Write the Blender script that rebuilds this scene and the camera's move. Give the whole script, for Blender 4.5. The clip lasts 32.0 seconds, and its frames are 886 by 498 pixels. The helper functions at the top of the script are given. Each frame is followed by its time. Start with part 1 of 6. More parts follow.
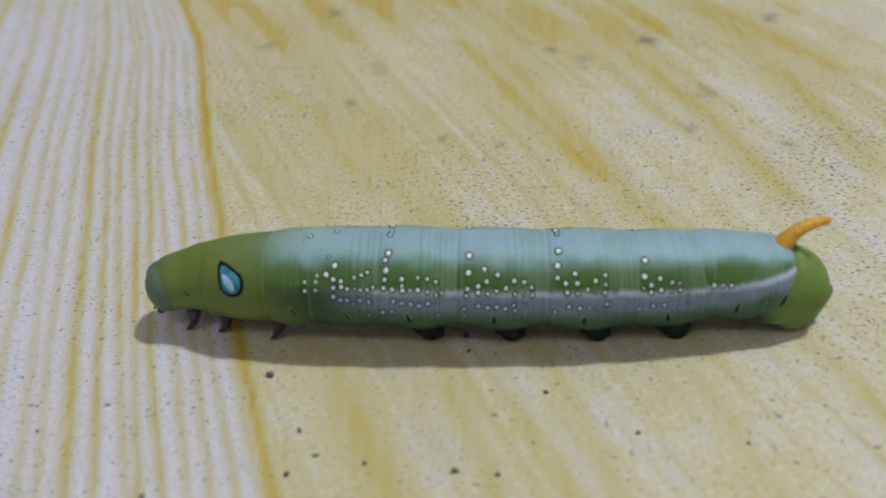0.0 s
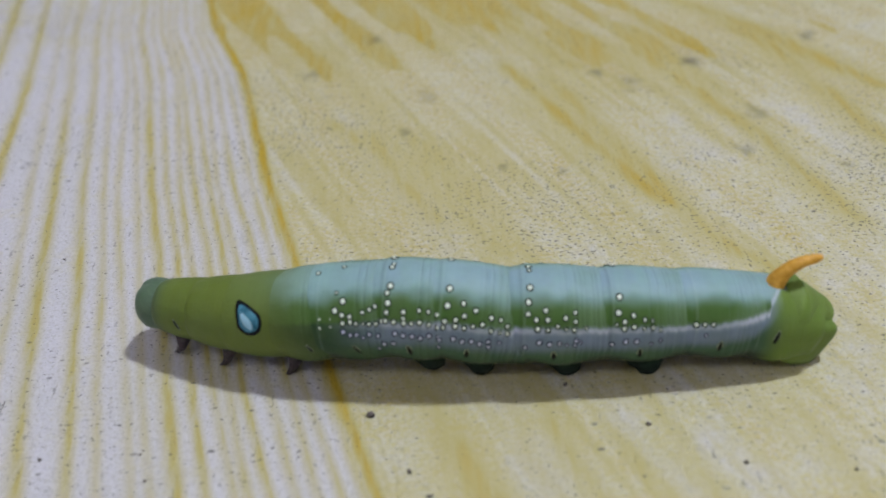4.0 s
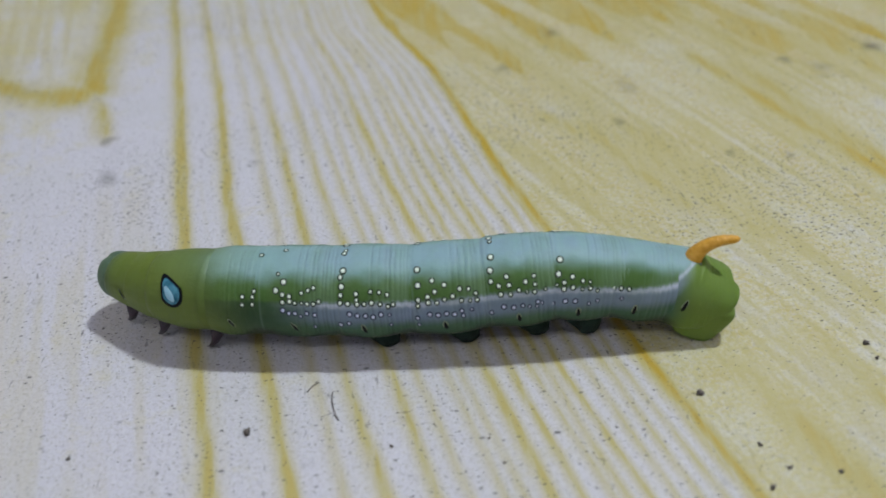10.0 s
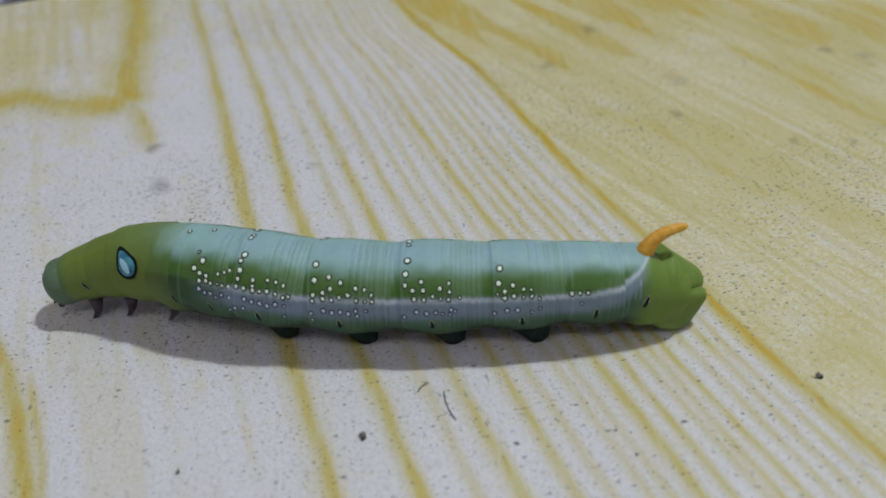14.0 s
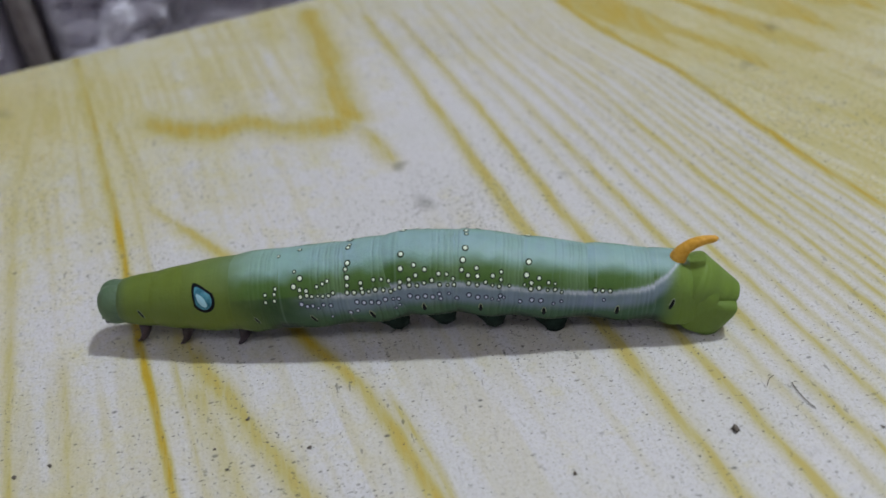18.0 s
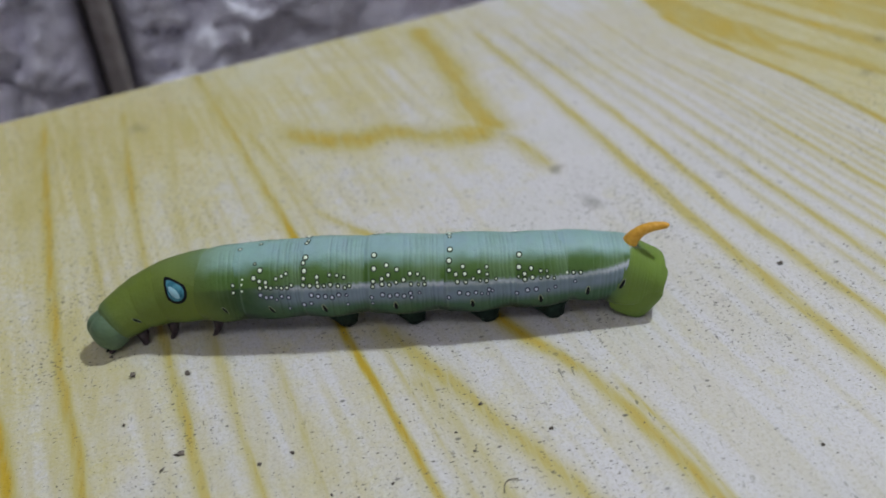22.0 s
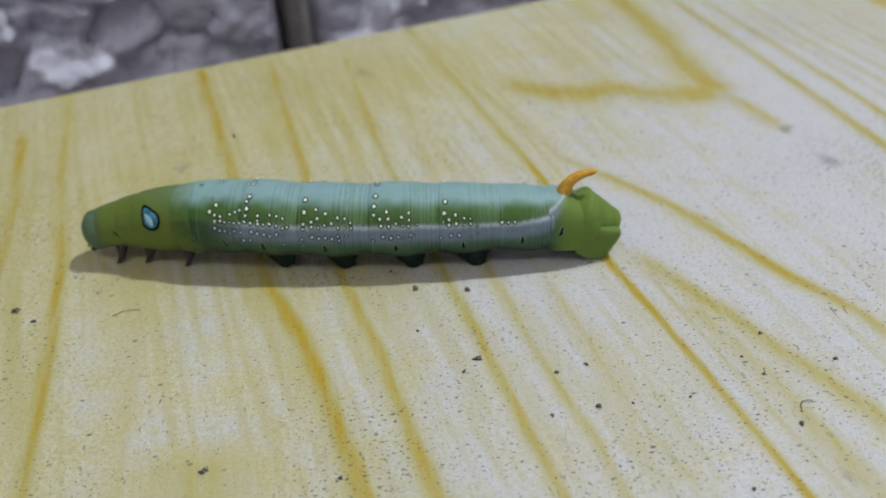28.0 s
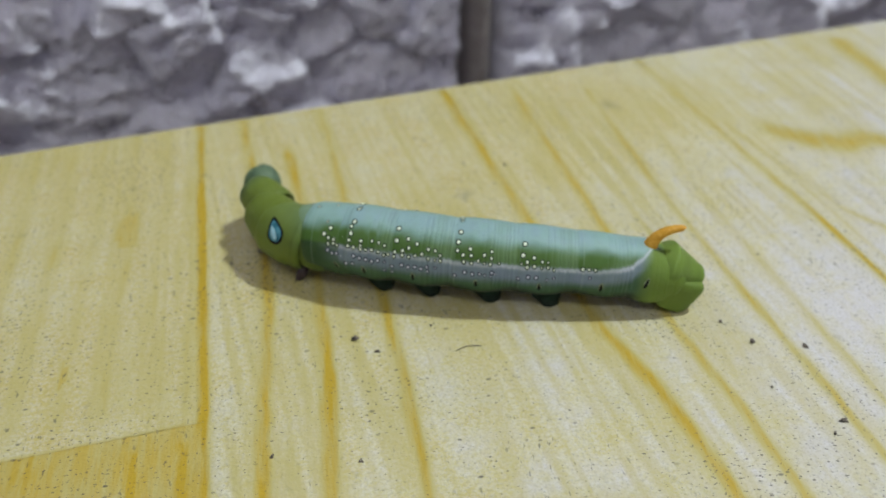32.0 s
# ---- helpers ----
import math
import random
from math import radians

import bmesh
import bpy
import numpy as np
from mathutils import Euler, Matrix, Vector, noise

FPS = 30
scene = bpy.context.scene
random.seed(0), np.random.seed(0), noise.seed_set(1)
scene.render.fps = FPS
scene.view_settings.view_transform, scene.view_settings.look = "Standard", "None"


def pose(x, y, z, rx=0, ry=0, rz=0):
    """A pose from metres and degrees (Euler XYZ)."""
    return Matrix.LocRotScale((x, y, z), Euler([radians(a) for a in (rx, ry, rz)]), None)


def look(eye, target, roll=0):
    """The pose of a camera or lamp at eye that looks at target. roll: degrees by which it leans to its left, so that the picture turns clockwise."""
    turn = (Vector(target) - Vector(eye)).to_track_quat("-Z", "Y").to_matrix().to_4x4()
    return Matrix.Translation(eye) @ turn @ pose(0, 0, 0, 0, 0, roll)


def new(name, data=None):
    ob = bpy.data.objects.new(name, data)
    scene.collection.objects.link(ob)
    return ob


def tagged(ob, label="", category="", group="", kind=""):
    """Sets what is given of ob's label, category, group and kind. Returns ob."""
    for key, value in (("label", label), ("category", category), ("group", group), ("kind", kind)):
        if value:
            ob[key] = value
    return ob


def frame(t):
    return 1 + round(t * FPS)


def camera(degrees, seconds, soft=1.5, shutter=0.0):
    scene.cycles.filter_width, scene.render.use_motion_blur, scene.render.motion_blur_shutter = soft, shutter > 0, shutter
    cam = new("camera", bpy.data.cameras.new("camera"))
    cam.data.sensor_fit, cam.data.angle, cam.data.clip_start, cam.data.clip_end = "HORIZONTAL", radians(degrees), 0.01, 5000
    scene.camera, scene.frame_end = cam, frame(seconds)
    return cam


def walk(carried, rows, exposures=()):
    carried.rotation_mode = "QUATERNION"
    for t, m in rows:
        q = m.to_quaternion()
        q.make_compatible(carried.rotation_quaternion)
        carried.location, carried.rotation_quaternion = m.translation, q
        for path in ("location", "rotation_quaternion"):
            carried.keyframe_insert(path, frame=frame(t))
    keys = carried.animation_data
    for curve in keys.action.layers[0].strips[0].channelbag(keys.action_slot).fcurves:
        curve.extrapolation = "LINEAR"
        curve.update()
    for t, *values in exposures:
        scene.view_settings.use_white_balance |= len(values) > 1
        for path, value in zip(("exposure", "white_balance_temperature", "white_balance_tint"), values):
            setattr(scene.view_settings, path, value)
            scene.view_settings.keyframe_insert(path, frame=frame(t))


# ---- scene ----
cam = camera(51.00, 32.0, soft=1.6)
# seconds, x, y, z in millimetres, yaw, pitch, roll in degrees
PATH = [
    (0.0, 0.00, -112.50, 68.75, 0.25, -38.57, -3.15),
    (0.5, -1.00, -112.07, 69.06, -0.76, -38.53, -2.70),
    (1.0, -1.54, -112.58, 68.95, -0.76, -38.70, -3.03),
    (1.5, -2.59, -113.29, 68.29, -0.97, -38.77, -2.95),
    (2.0, -2.21, -113.44, 68.36, -0.87, -38.55, -3.22),
    (2.5, -4.43, -112.93, 70.21, -1.36, -38.95, -3.09),
    (3.0, -8.86, -112.52, 73.23, -1.22, -38.69, -3.45),
    (3.5, -10.89, -111.16, 72.73, -1.46, -38.66, -3.48),
    (5.5, -16.97, -109.72, 70.87, -2.39, -37.30, -4.02),
    (6.0, -19.26, -109.85, 69.37, -2.40, -37.62, -4.10),
    (6.5, -21.99, -110.92, 72.43, -2.21, -37.82, -4.52),
    (7.0, -25.16, -111.62, 74.30, -2.59, -38.12, -4.52),
    (7.5, -32.61, -112.10, 75.49, -3.34, -38.25, -4.12),
    (8.0, -38.19, -111.16, 75.24, -3.73, -38.30, -4.00),
    (8.5, -38.38, -111.79, 75.96, -3.36, -38.40, -4.02),
    (9.0, -44.43, -112.78, 73.99, -3.59, -39.14, -3.05),
    (9.5, -46.42, -111.61, 76.74, -3.73, -38.87, -2.89),
    (10.0, -49.32, -110.02, 75.72, -3.78, -38.91, -3.93),
    (10.5, -54.78, -106.97, 77.05, -5.17, -37.31, -4.53),
    (11.0, -60.10, -107.71, 76.14, -5.94, -37.35, -4.49),
    (11.5, -61.62, -107.13, 73.52, -6.40, -37.39, -4.29),
    (12.0, -60.68, -107.13, 71.57, -6.77, -37.84, -4.04),
    (12.5, -60.67, -106.74, 71.38, -6.87, -38.12, -3.94),
    (13.0, -63.78, -106.44, 71.23, -7.45, -38.02, -3.54),
    (13.5, -63.49, -106.65, 73.37, -7.27, -38.22, -3.59),
    (14.0, -66.43, -107.10, 73.02, -7.88, -38.13, -3.33),
    (14.5, -72.79, -106.05, 79.81, -7.88, -38.39, -4.08),
    (15.0, -87.30, -104.66, 82.07, -8.86, -38.49, -4.08),
    (15.5, -102.13, -101.26, 83.06, -9.35, -38.30, -3.08),
    (17.5, -107.35, -102.84, 81.36, -9.56, -38.66, -5.45),
    (18.0, -106.92, -102.43, 81.37, -9.44, -38.88, -5.69),
    (18.5, -110.84, -103.55, 81.32, -9.49, -38.49, -5.58),
    (19.0, -112.54, -103.44, 81.24, -9.66, -38.23, -5.50),
    (19.5, -118.30, -102.29, 84.51, -10.27, -38.17, -4.69),
    (20.0, -126.81, -102.50, 83.65, -10.81, -37.72, -3.90),
    (20.5, -136.03, -100.43, 88.09, -11.71, -37.78, -2.83),
    (21.0, -134.78, -100.63, 83.73, -10.84, -37.18, -4.26),
    (21.5, -139.52, -101.99, 82.70, -11.65, -36.48, -4.99),
    (22.0, -138.49, -101.17, 80.03, -12.37, -36.37, -4.77),
    (22.5, -144.42, -101.05, 81.72, -12.84, -36.58, -4.64),
    (23.0, -152.54, -103.50, 82.03, -13.21, -36.37, -4.44),
    (23.5, -159.18, -103.18, 82.33, -13.26, -36.17, -2.73),
    (24.0, -163.51, -102.94, 80.55, -12.49, -36.20, -2.09),
    (24.5, -165.82, -104.33, 83.25, -11.36, -36.08, -2.79),
    (25.0, -165.78, -102.95, 79.44, -10.61, -35.55, -2.65),
    (25.5, -166.03, -103.45, 77.93, -10.31, -35.35, -2.21),
    (27.5, -169.10, -104.37, 78.76, -9.28, -36.08, -2.64),
    (28.0, -169.89, -104.63, 78.52, -8.57, -36.41, -3.38),
    (28.5, -171.94, -106.13, 81.34, -7.98, -36.29, -3.66),
    (29.0, -179.01, -105.82, 82.24, -8.79, -36.28, -2.39),
    (29.5, -194.09, -101.61, 88.96, -9.83, -36.06, 0.37),
    (30.0, -207.00, -98.57, 88.69, -9.62, -35.64, 1.72),
    (30.5, -212.43, -95.85, 87.77, -9.56, -35.78, 2.08),
    (31.0, -216.94, -94.30, 87.53, -9.29, -35.93, 1.79),
    (31.5, -218.09, -93.28, 87.11, -9.30, -36.77, 1.30),
    (32.0, -215.97, -93.17, 85.69, -9.20, -36.92, 0.62),
]


def eye_pose(x, y, z, yaw, pitch, roll):
    """A camera in millimetres: yaw to the left, pitch up, roll as look() takes it."""
    turn = pose(0, 0, 0, 0, 0, yaw) @ pose(0, 0, 0, 90 + pitch) @ pose(0, 0, 0, 0, 0, roll)
    return Matrix.Translation((x / 1000, y / 1000, z / 1000)) @ turn


walk(cam, [(row[0], eye_pose(*row[1:])) for row in PATH], [(0, -0.06, 6420, 17), (6, -0.06, 6380, 15), (9, -0.06, 6320, 13), (13, -0.13, 6520, 11), (18, -0.14, 6680, 9), (24, -0.07, 6720, 8), (28, 0.04, 6680, 8), (30, 0.16, 6820, 6), (32, 0.20, 6960, 5)])
# a close macro focus: the far end of the board and the wall behind it go soft
cam.data.dof.use_dof = True
cam.data.dof.focus_distance = 0.111
cam.data.dof.aperture_fstop = 21
# ---- light: one bulb under the ceiling, an added fill lamp, and what the pale room throws back ----
world = bpy.data.worlds.new("room_air")
scene.world = world
world.use_nodes = True
world.node_tree.nodes["Background"].inputs[0].default_value = (0.75, 0.8, 1.0, 1)
world.node_tree.nodes["Background"].inputs[1].default_value = 0.05

bulb_light = bpy.data.lights.new("bulb_light", "AREA")
bulb_light.shape = "DISK"
bulb_light.size = 0.11
bulb_light.energy = 12.2
bulb_light.color = (0.88, 0.98, 1.0)
bulb_lamp = new("bulb_light", bulb_light)
bulb_lamp.matrix_world = look((0.50, 0.16, 1.36), (-0.1, -0.02, 0))
tagged(bulb_lamp, "cool white light of the ceiling bulb", "light")
# added soft fill from an unseen source, lifting the shadows and the stone wall
fill_light = bpy.data.lights.new("fill_light", "AREA")
fill_light.shape = "RECTANGLE"
fill_light.size, fill_light.size_y = 1.2, 0.35
fill_light.energy = 3.0
fill_light.color = (0.86, 0.96, 1.0)
fill_lamp = new("fill_light", fill_light)
fill_lamp.matrix_world = look((-0.35, -0.90, 1.56), (-0.15, 0.0, 0))
tagged(fill_lamp, "added cool white fill light over the board", "light")

# ---- materials ----
MAT = {}


def links(mat):
    return mat.node_tree.nodes, mat.node_tree.links


def material(name, colour=(0.5, 0.5, 0.5), rough=0.5, metal=0.0):
    mat = bpy.data.materials.new(name)
    mat.use_nodes = True
    p = mat.node_tree.nodes["Principled BSDF"]
    p.inputs["Base Color"].default_value = (*colour, 1)
    p.inputs["Roughness"].default_value = rough
    p.inputs["Metallic"].default_value = metal
    MAT[name] = mat
    return mat


def node(mat, kind, **values):
    n = mat.node_tree.nodes.new(kind)
    for key, value in values.items():
        if key in n.inputs:
            n.inputs[key].default_value = value
    return n


def mixed(mat, fac, a, b, mode="MIX"):
    """A colour mix; fac, a and b are sockets or values."""
    m = mat.node_tree.nodes.new("ShaderNodeMix")
    m.data_type, m.blend_type = "RGBA", mode
    for socket, value in ((m.inputs[0], fac), (m.inputs[6], a), (m.inputs[7], b)):
        if isinstance(value, bpy.types.NodeSocket):
            mat.node_tree.links.new(value, socket)
        else:
            socket.default_value = value if not isinstance(value, tuple) else (*value, 1)
    return m.outputs[2]


def ranged(mat, value, a, b, c=0.0, d=1.0):
    m = mat.node_tree.nodes.new("ShaderNodeMapRange")
    m.inputs[1].default_value, m.inputs[2].default_value = a, b
    m.inputs[3].default_value, m.inputs[4].default_value = c, d
    mat.node_tree.links.new(value, m.inputs[0])
    return m.outputs[0]


def maths(mat, op, a, b=0.0):
    m = mat.node_tree.nodes.new("ShaderNodeMath")
    m.operation = op
    for socket, value in zip(m.inputs, (a, b)):
        if isinstance(value, bpy.types.NodeSocket):
            mat.node_tree.links.new(value, socket)
        else:
            socket.default_value = value
    return m.outputs[0]


def coords(mat, stretch=(1, 1, 1)):
    tc = mat.node_tree.nodes.new("ShaderNodeTexCoord")
    mp = mat.node_tree.nodes.new("ShaderNodeMapping")
    mp.inputs["Scale"].default_value = stretch
    mat.node_tree.links.new(tc.outputs["Object"], mp.inputs[0])
    return mp.outputs[0]


def noise_of(mat, vector, scale, detail=3.0, rough=0.5):
    n = node(mat, "ShaderNodeTexNoise", Scale=scale, Detail=detail, Roughness=rough)
    mat.node_tree.links.new(vector, n.inputs["Vector"])
    return n.outputs[0]


def bumped(mat, height, strength, distance):
    b = node(mat, "ShaderNodeBump", Strength=strength, Distance=distance)
    mat.node_tree.links.new(height, b.inputs["Height"])
    mat.node_tree.links.new(b.outputs[0], mat.node_tree.nodes["Principled BSDF"].inputs["Normal"])


def speckle(mat, vector, scale, share, size):
    """Scattered flecks: one to a cell, in a share of the cells, of uneven size."""
    v = node(mat, "ShaderNodeTexVoronoi", Scale=scale, Randomness=1.0)
    v.voronoi_dimensions = "2D"
    mat.node_tree.links.new(vector, v.inputs["Vector"])
    sep = mat.node_tree.nodes.new("ShaderNodeSeparateColor")
    mat.node_tree.links.new(v.outputs["Color"], sep.inputs[0])
    reach = maths(mat, "MULTIPLY", ranged(mat, sep.outputs[0], 1 - share, 1.0, 0.0, 1.0), size)
    ragged = maths(mat, "ADD", v.outputs["Distance"], maths(mat, "MULTIPLY", noise_of(mat, vector, scale * 4, 2), 0.12))
    return ranged(mat, maths(mat, "SUBTRACT", maths(mat, "ADD", reach, 0.06), ragged), -0.03, 0.03)


def plank_material():
    mat = material("printed_wood", rough=0.5)
    p = mat.node_tree.nodes["Principled BSDF"]
    at = mat.node_tree.nodes.new("ShaderNodeAttribute")
    at.attribute_name = "grain"
    sep = mat.node_tree.nodes.new("ShaderNodeSeparateColor")
    mat.node_tree.links.new(at.outputs["Color"], sep.inputs[0])
    streak_, warm, stain = sep.outputs[0], sep.outputs[1], sep.outputs[2]
    xy = coords(mat)
    along = coords(mat, (1, 0.12, 1))
    fine = noise_of(mat, along, 900, 4, 0.6)
    cloud = noise_of(mat, xy, 60, 4, 0.6)
    mottle = noise_of(mat, xy, 1400, 3, 0.7)
    fuzz = noise_of(mat, xy, 170, 7, 0.76)
    warmth = maths(mat, "ADD", warm, ranged(mat, fuzz, 0.25, 0.75, -0.6, 0.6))
    pale = mixed(mat, ranged(mat, warmth, 0.1, 0.9), (0.64, 0.62, 0.675), (0.61, 0.56, 0.31))
    pale = mixed(mat, ranged(mat, warmth, 0.85, 1.5), pale, (0.54, 0.44, 0.13))
    pale = mixed(mat, ranged(mat, mottle, 0.42, 0.62, 0.0, 0.4), pale, (0.76, 0.745, 0.78))
    pale = mixed(mat, ranged(mat, cloud, 0.45, 0.75, 0.0, 0.22), pale, (0.5, 0.5, 0.44))
    grit = noise_of(mat, xy, 2600, 2, 0.6)
    pale = mixed(mat, ranged(mat, grit, 0.50, 0.68, 0.0, 0.42), pale, (0.36, 0.33, 0.27))
    lines = maths(mat, "MULTIPLY", streak_, ranged(mat, fine, 0.25, 0.6, 0.6, 1.1))
    body = mixed(mat, ranged(mat, lines, 0.0, 0.55), pale, (0.52, 0.455, 0.19))
    body = mixed(mat, ranged(mat, lines, 0.5, 0.95), body, (0.51, 0.345, 0.025))
    dashed = coords(mat, (1, 1.7, 1))
    dirt = speckle(mat, dashed, 620, 0.14, 0.16)
    dirt2 = speckle(mat, dashed, 260, 0.24, 0.09)
    pits = noise_of(mat, dashed, 1600, 2, 0.5)
    dense = ranged(mat, noise_of(mat, xy, 28, 4, 0.65), 0.45, 0.70, 0.0, 0.11)
    pits = ranged(mat, maths(mat, "ADD", pits, dense), 0.680, 0.720)
    patchy = ranged(mat, noise_of(mat, xy, 35, 3), 0.35, 0.6, 0.25, 1.0)
    flecks = maths(mat, "MULTIPLY", maths(mat, "MAXIMUM", maths(mat, "MULTIPLY", dirt, 0.9), dirt2), patchy)
    worn = ranged(mat, noise_of(mat, xy, 45, 3, 0.6), 0.40, 0.62)
    nicks = ranged(mat, noise_of(mat, coords(mat, (1, 0.34, 1)), 1500, 2, 0.55), 0.655, 0.70, 0.0, 0.75)
    smears = ranged(mat, noise_of(mat, coords(mat, (1, 0.6, 1)), 330, 4, 0.7), 0.62, 0.78, 0.0, 0.42)
    pits = maths(mat, "MAXIMUM", maths(mat, "MAXIMUM", pits, maths(mat, "MULTIPLY", nicks, worn)), smears)
    grime = maths(mat, "MAXIMUM", maths(mat, "MAXIMUM", flecks, pits), stain)
    body = mixed(mat, maths(mat, "MULTIPLY", grime, 0.82), body, (0.075, 0.065, 0.06))
    mat.node_tree.links.new(body, p.inputs["Base Color"])
    rough = ranged(mat, cloud, 0.3, 0.7, 0.42, 0.6)
    mat.node_tree.links.new(rough, p.inputs["Roughness"])
    bumped(mat, maths(mat, "ADD", mottle, maths(mat, "MULTIPLY", fine, 0.5)), 0.6, 0.0003)
    return mat


def skin_material():
    mat = material("caterpillar_skin", rough=0.5)
    p = mat.node_tree.nodes["Principled BSDF"]
    at = mat.node_tree.nodes.new("ShaderNodeAttribute")
    at.attribute_name = "skin"
    rings = noise_of(mat, coords(mat, (1, 0.05, 0.05)), 2600, 3, 0.6)
    pores = noise_of(mat, coords(mat), 2200, 3, 0.6)
    blotch = noise_of(mat, coords(mat), 320, 3, 0.55)
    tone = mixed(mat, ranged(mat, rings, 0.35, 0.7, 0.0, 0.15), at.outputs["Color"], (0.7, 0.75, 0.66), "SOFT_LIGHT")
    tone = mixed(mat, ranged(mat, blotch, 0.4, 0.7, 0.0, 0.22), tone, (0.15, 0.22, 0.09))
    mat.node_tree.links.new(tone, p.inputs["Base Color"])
    p.inputs["Subsurface Weight"].default_value = 0.12
    p.inputs["Subsurface Radius"].default_value = (0.6, 1.0, 0.3)
    p.inputs["Subsurface Scale"].default_value = 0.0012
    p.inputs["Specular IOR Level"].default_value = 0.3
    bumped(mat, maths(mat, "ADD", maths(mat, "MULTIPLY", rings, 0.3), pores), 0.3, 0.00022)
    return mat


def stone_material():
    mat = material("split_stone", rough=0.85)
    p = mat.node_tree.nodes["Principled BSDF"]
    xy = coords(mat)
    big, mid, fine = noise_of(mat, xy, 22, 4, 0.6), noise_of(mat, xy, 120, 5, 0.65), noise_of(mat, xy, 700, 4, 0.7)
    tone = mixed(mat, ranged(mat, big, 0.3, 0.7), (0.70, 0.68, 0.88), (0.82, 0.80, 0.96))
    tone = mixed(mat, ranged(mat, mid, 0.4, 0.75, 0.0, 0.7), tone, (0.88, 0.86, 0.98))
    tone = mixed(mat, ranged(mat, fine, 0.25, 0.48, 0.36, 0.0), tone, (0.24, 0.22, 0.24))
    mat.node_tree.links.new(tone, p.inputs["Base Color"])
    bumped(mat, maths(mat, "ADD", mid, maths(mat, "MULTIPLY", fine, 0.4)), 0.65, 0.002)
    return mat


def mottled(name, colour, other, scale, rough, depth=0.0004):
    mat = material(name, colour, rough)
    n = noise_of(mat, coords(mat), scale, 4, 0.6)
    mat.node_tree.links.new(mixed(mat, ranged(mat, n, 0.35, 0.65), colour, other), mat.node_tree.nodes["Principled BSDF"].inputs["Base Color"])
    bumped(mat, n, 0.4, depth)
    return mat


plank_material()
skin_material()
stone_material()
mottled("joint", (0.27, 0.235, 0.24), (0.37, 0.33, 0.34), 300, 0.9)
mottled("plaster", (0.80, 0.80, 0.84), (0.74, 0.74, 0.78), 12, 0.9)
mottled("floor_tile", (0.34, 0.33, 0.33), (0.42, 0.4, 0.4), 20, 0.6)
mottled("board_side", (0.55, 0.44, 0.2), (0.45, 0.34, 0.14), 90, 0.6)
mottled("horn_orange", (0.70, 0.33, 0.02), (0.84, 0.46, 0.07), 1500, 0.4, 0.0006)
mottled("leg_dark", (0.022, 0.012, 0.024), (0.045, 0.024, 0.038), 1200, 0.35)
mottled("proleg_dark", (0.024, 0.046, 0.038), (0.012, 0.018, 0.016), 900, 0.8)
material("spot_lilac", (0.62, 0.66, 0.84), 0.45)
material("spot_rim_blue", (0.035, 0.05, 0.10), 0.5)
MAT["proleg_dark"].node_tree.nodes["Principled BSDF"].inputs["Specular IOR Level"].default_value = 0.1
mottled("crumb_dark", (0.075, 0.06, 0.055), (0.26, 0.22, 0.19), 1800, 0.9)
material("spot_white", (0.84, 0.92, 0.80), 0.4)
material("spot_rim", (0.016, 0.042, 0.014), 0.5)
material("black", (0.005, 0.006, 0.010), 0.5)
MAT["black"].node_tree.nodes["Principled BSDF"].inputs["Specular IOR Level"].default_value = 0.15
mottled("eye_blue", (0.02, 0.12, 0.19), (0.09, 0.32, 0.44), 900, 0.25, 0.0001)
material("eye_pale", (0.34, 0.60, 0.74), 0.25)
bulb_mat = material("bulb_glow", (0.9, 0.9, 0.9), 0.4)
bulb_mat.node_tree.nodes["Principled BSDF"].inputs["Emission Color"].default_value = (1.0, 0.97, 1.0, 1)
bulb_mat.node_tree.nodes["Principled BSDF"].inputs["Emission Strength"].default_value = 12


def part(name, bm, mat, parent=None, label="", smooth=True):
    """Links a bmesh as one mesh object, under a thing or a part if one is given."""
    me = bpy.data.meshes.new(name)
    bm.to_mesh(me)
    bm.free()
    for m in mat if isinstance(mat, (list, tuple)) else (mat,):
        me.materials.append(MAT[m])
    if smooth:
        me.shade_smooth()
    ob = new(name, me)
    if parent:
        ob.parent = parent
    return tagged(ob, label)


def box_bm(x0, x1, y0, y1, z0, z1, bevel=0.0):
    bm = bmesh.new()
    bmesh.ops.create_cube(bm, size=1)
    for v in bm.verts:
        v.co = Vector(((x0 + x1) / 2 + v.co.x * (x1 - x0), (y0 + y1) / 2 + v.co.y * (y1 - y0), (z0 + z1) / 2 + v.co.z * (z1 - z0)))
    if bevel:
        bmesh.ops.bevel(bm, geom=bm.edges[:], offset=bevel, segments=2, affect="EDGES")
    return bm


def lattice(seed, x, y, scale):
    """Smooth value noise on arrays of places, 0 to 1, with cells of the given size."""
    rng = np.random.default_rng(seed)
    table = rng.random((64, 64))
    u, v = np.asarray(x) / scale, np.asarray(y) / scale
    i, j = np.floor(u).astype(int), np.floor(v).astype(int)
    s, t = u - i, v - j
    s, t = s * s * (3 - 2 * s), t * t * (3 - 2 * t)
    a, b = table[i % 64, j % 64], table[(i + 1) % 64, j % 64]
    c, d = table[i % 64, (j + 1) % 64], table[(i + 1) % 64, (j + 1) % 64]
    return (a * (1 - s) + b * s) * (1 - t) + (c * (1 - s) + d * s) * t


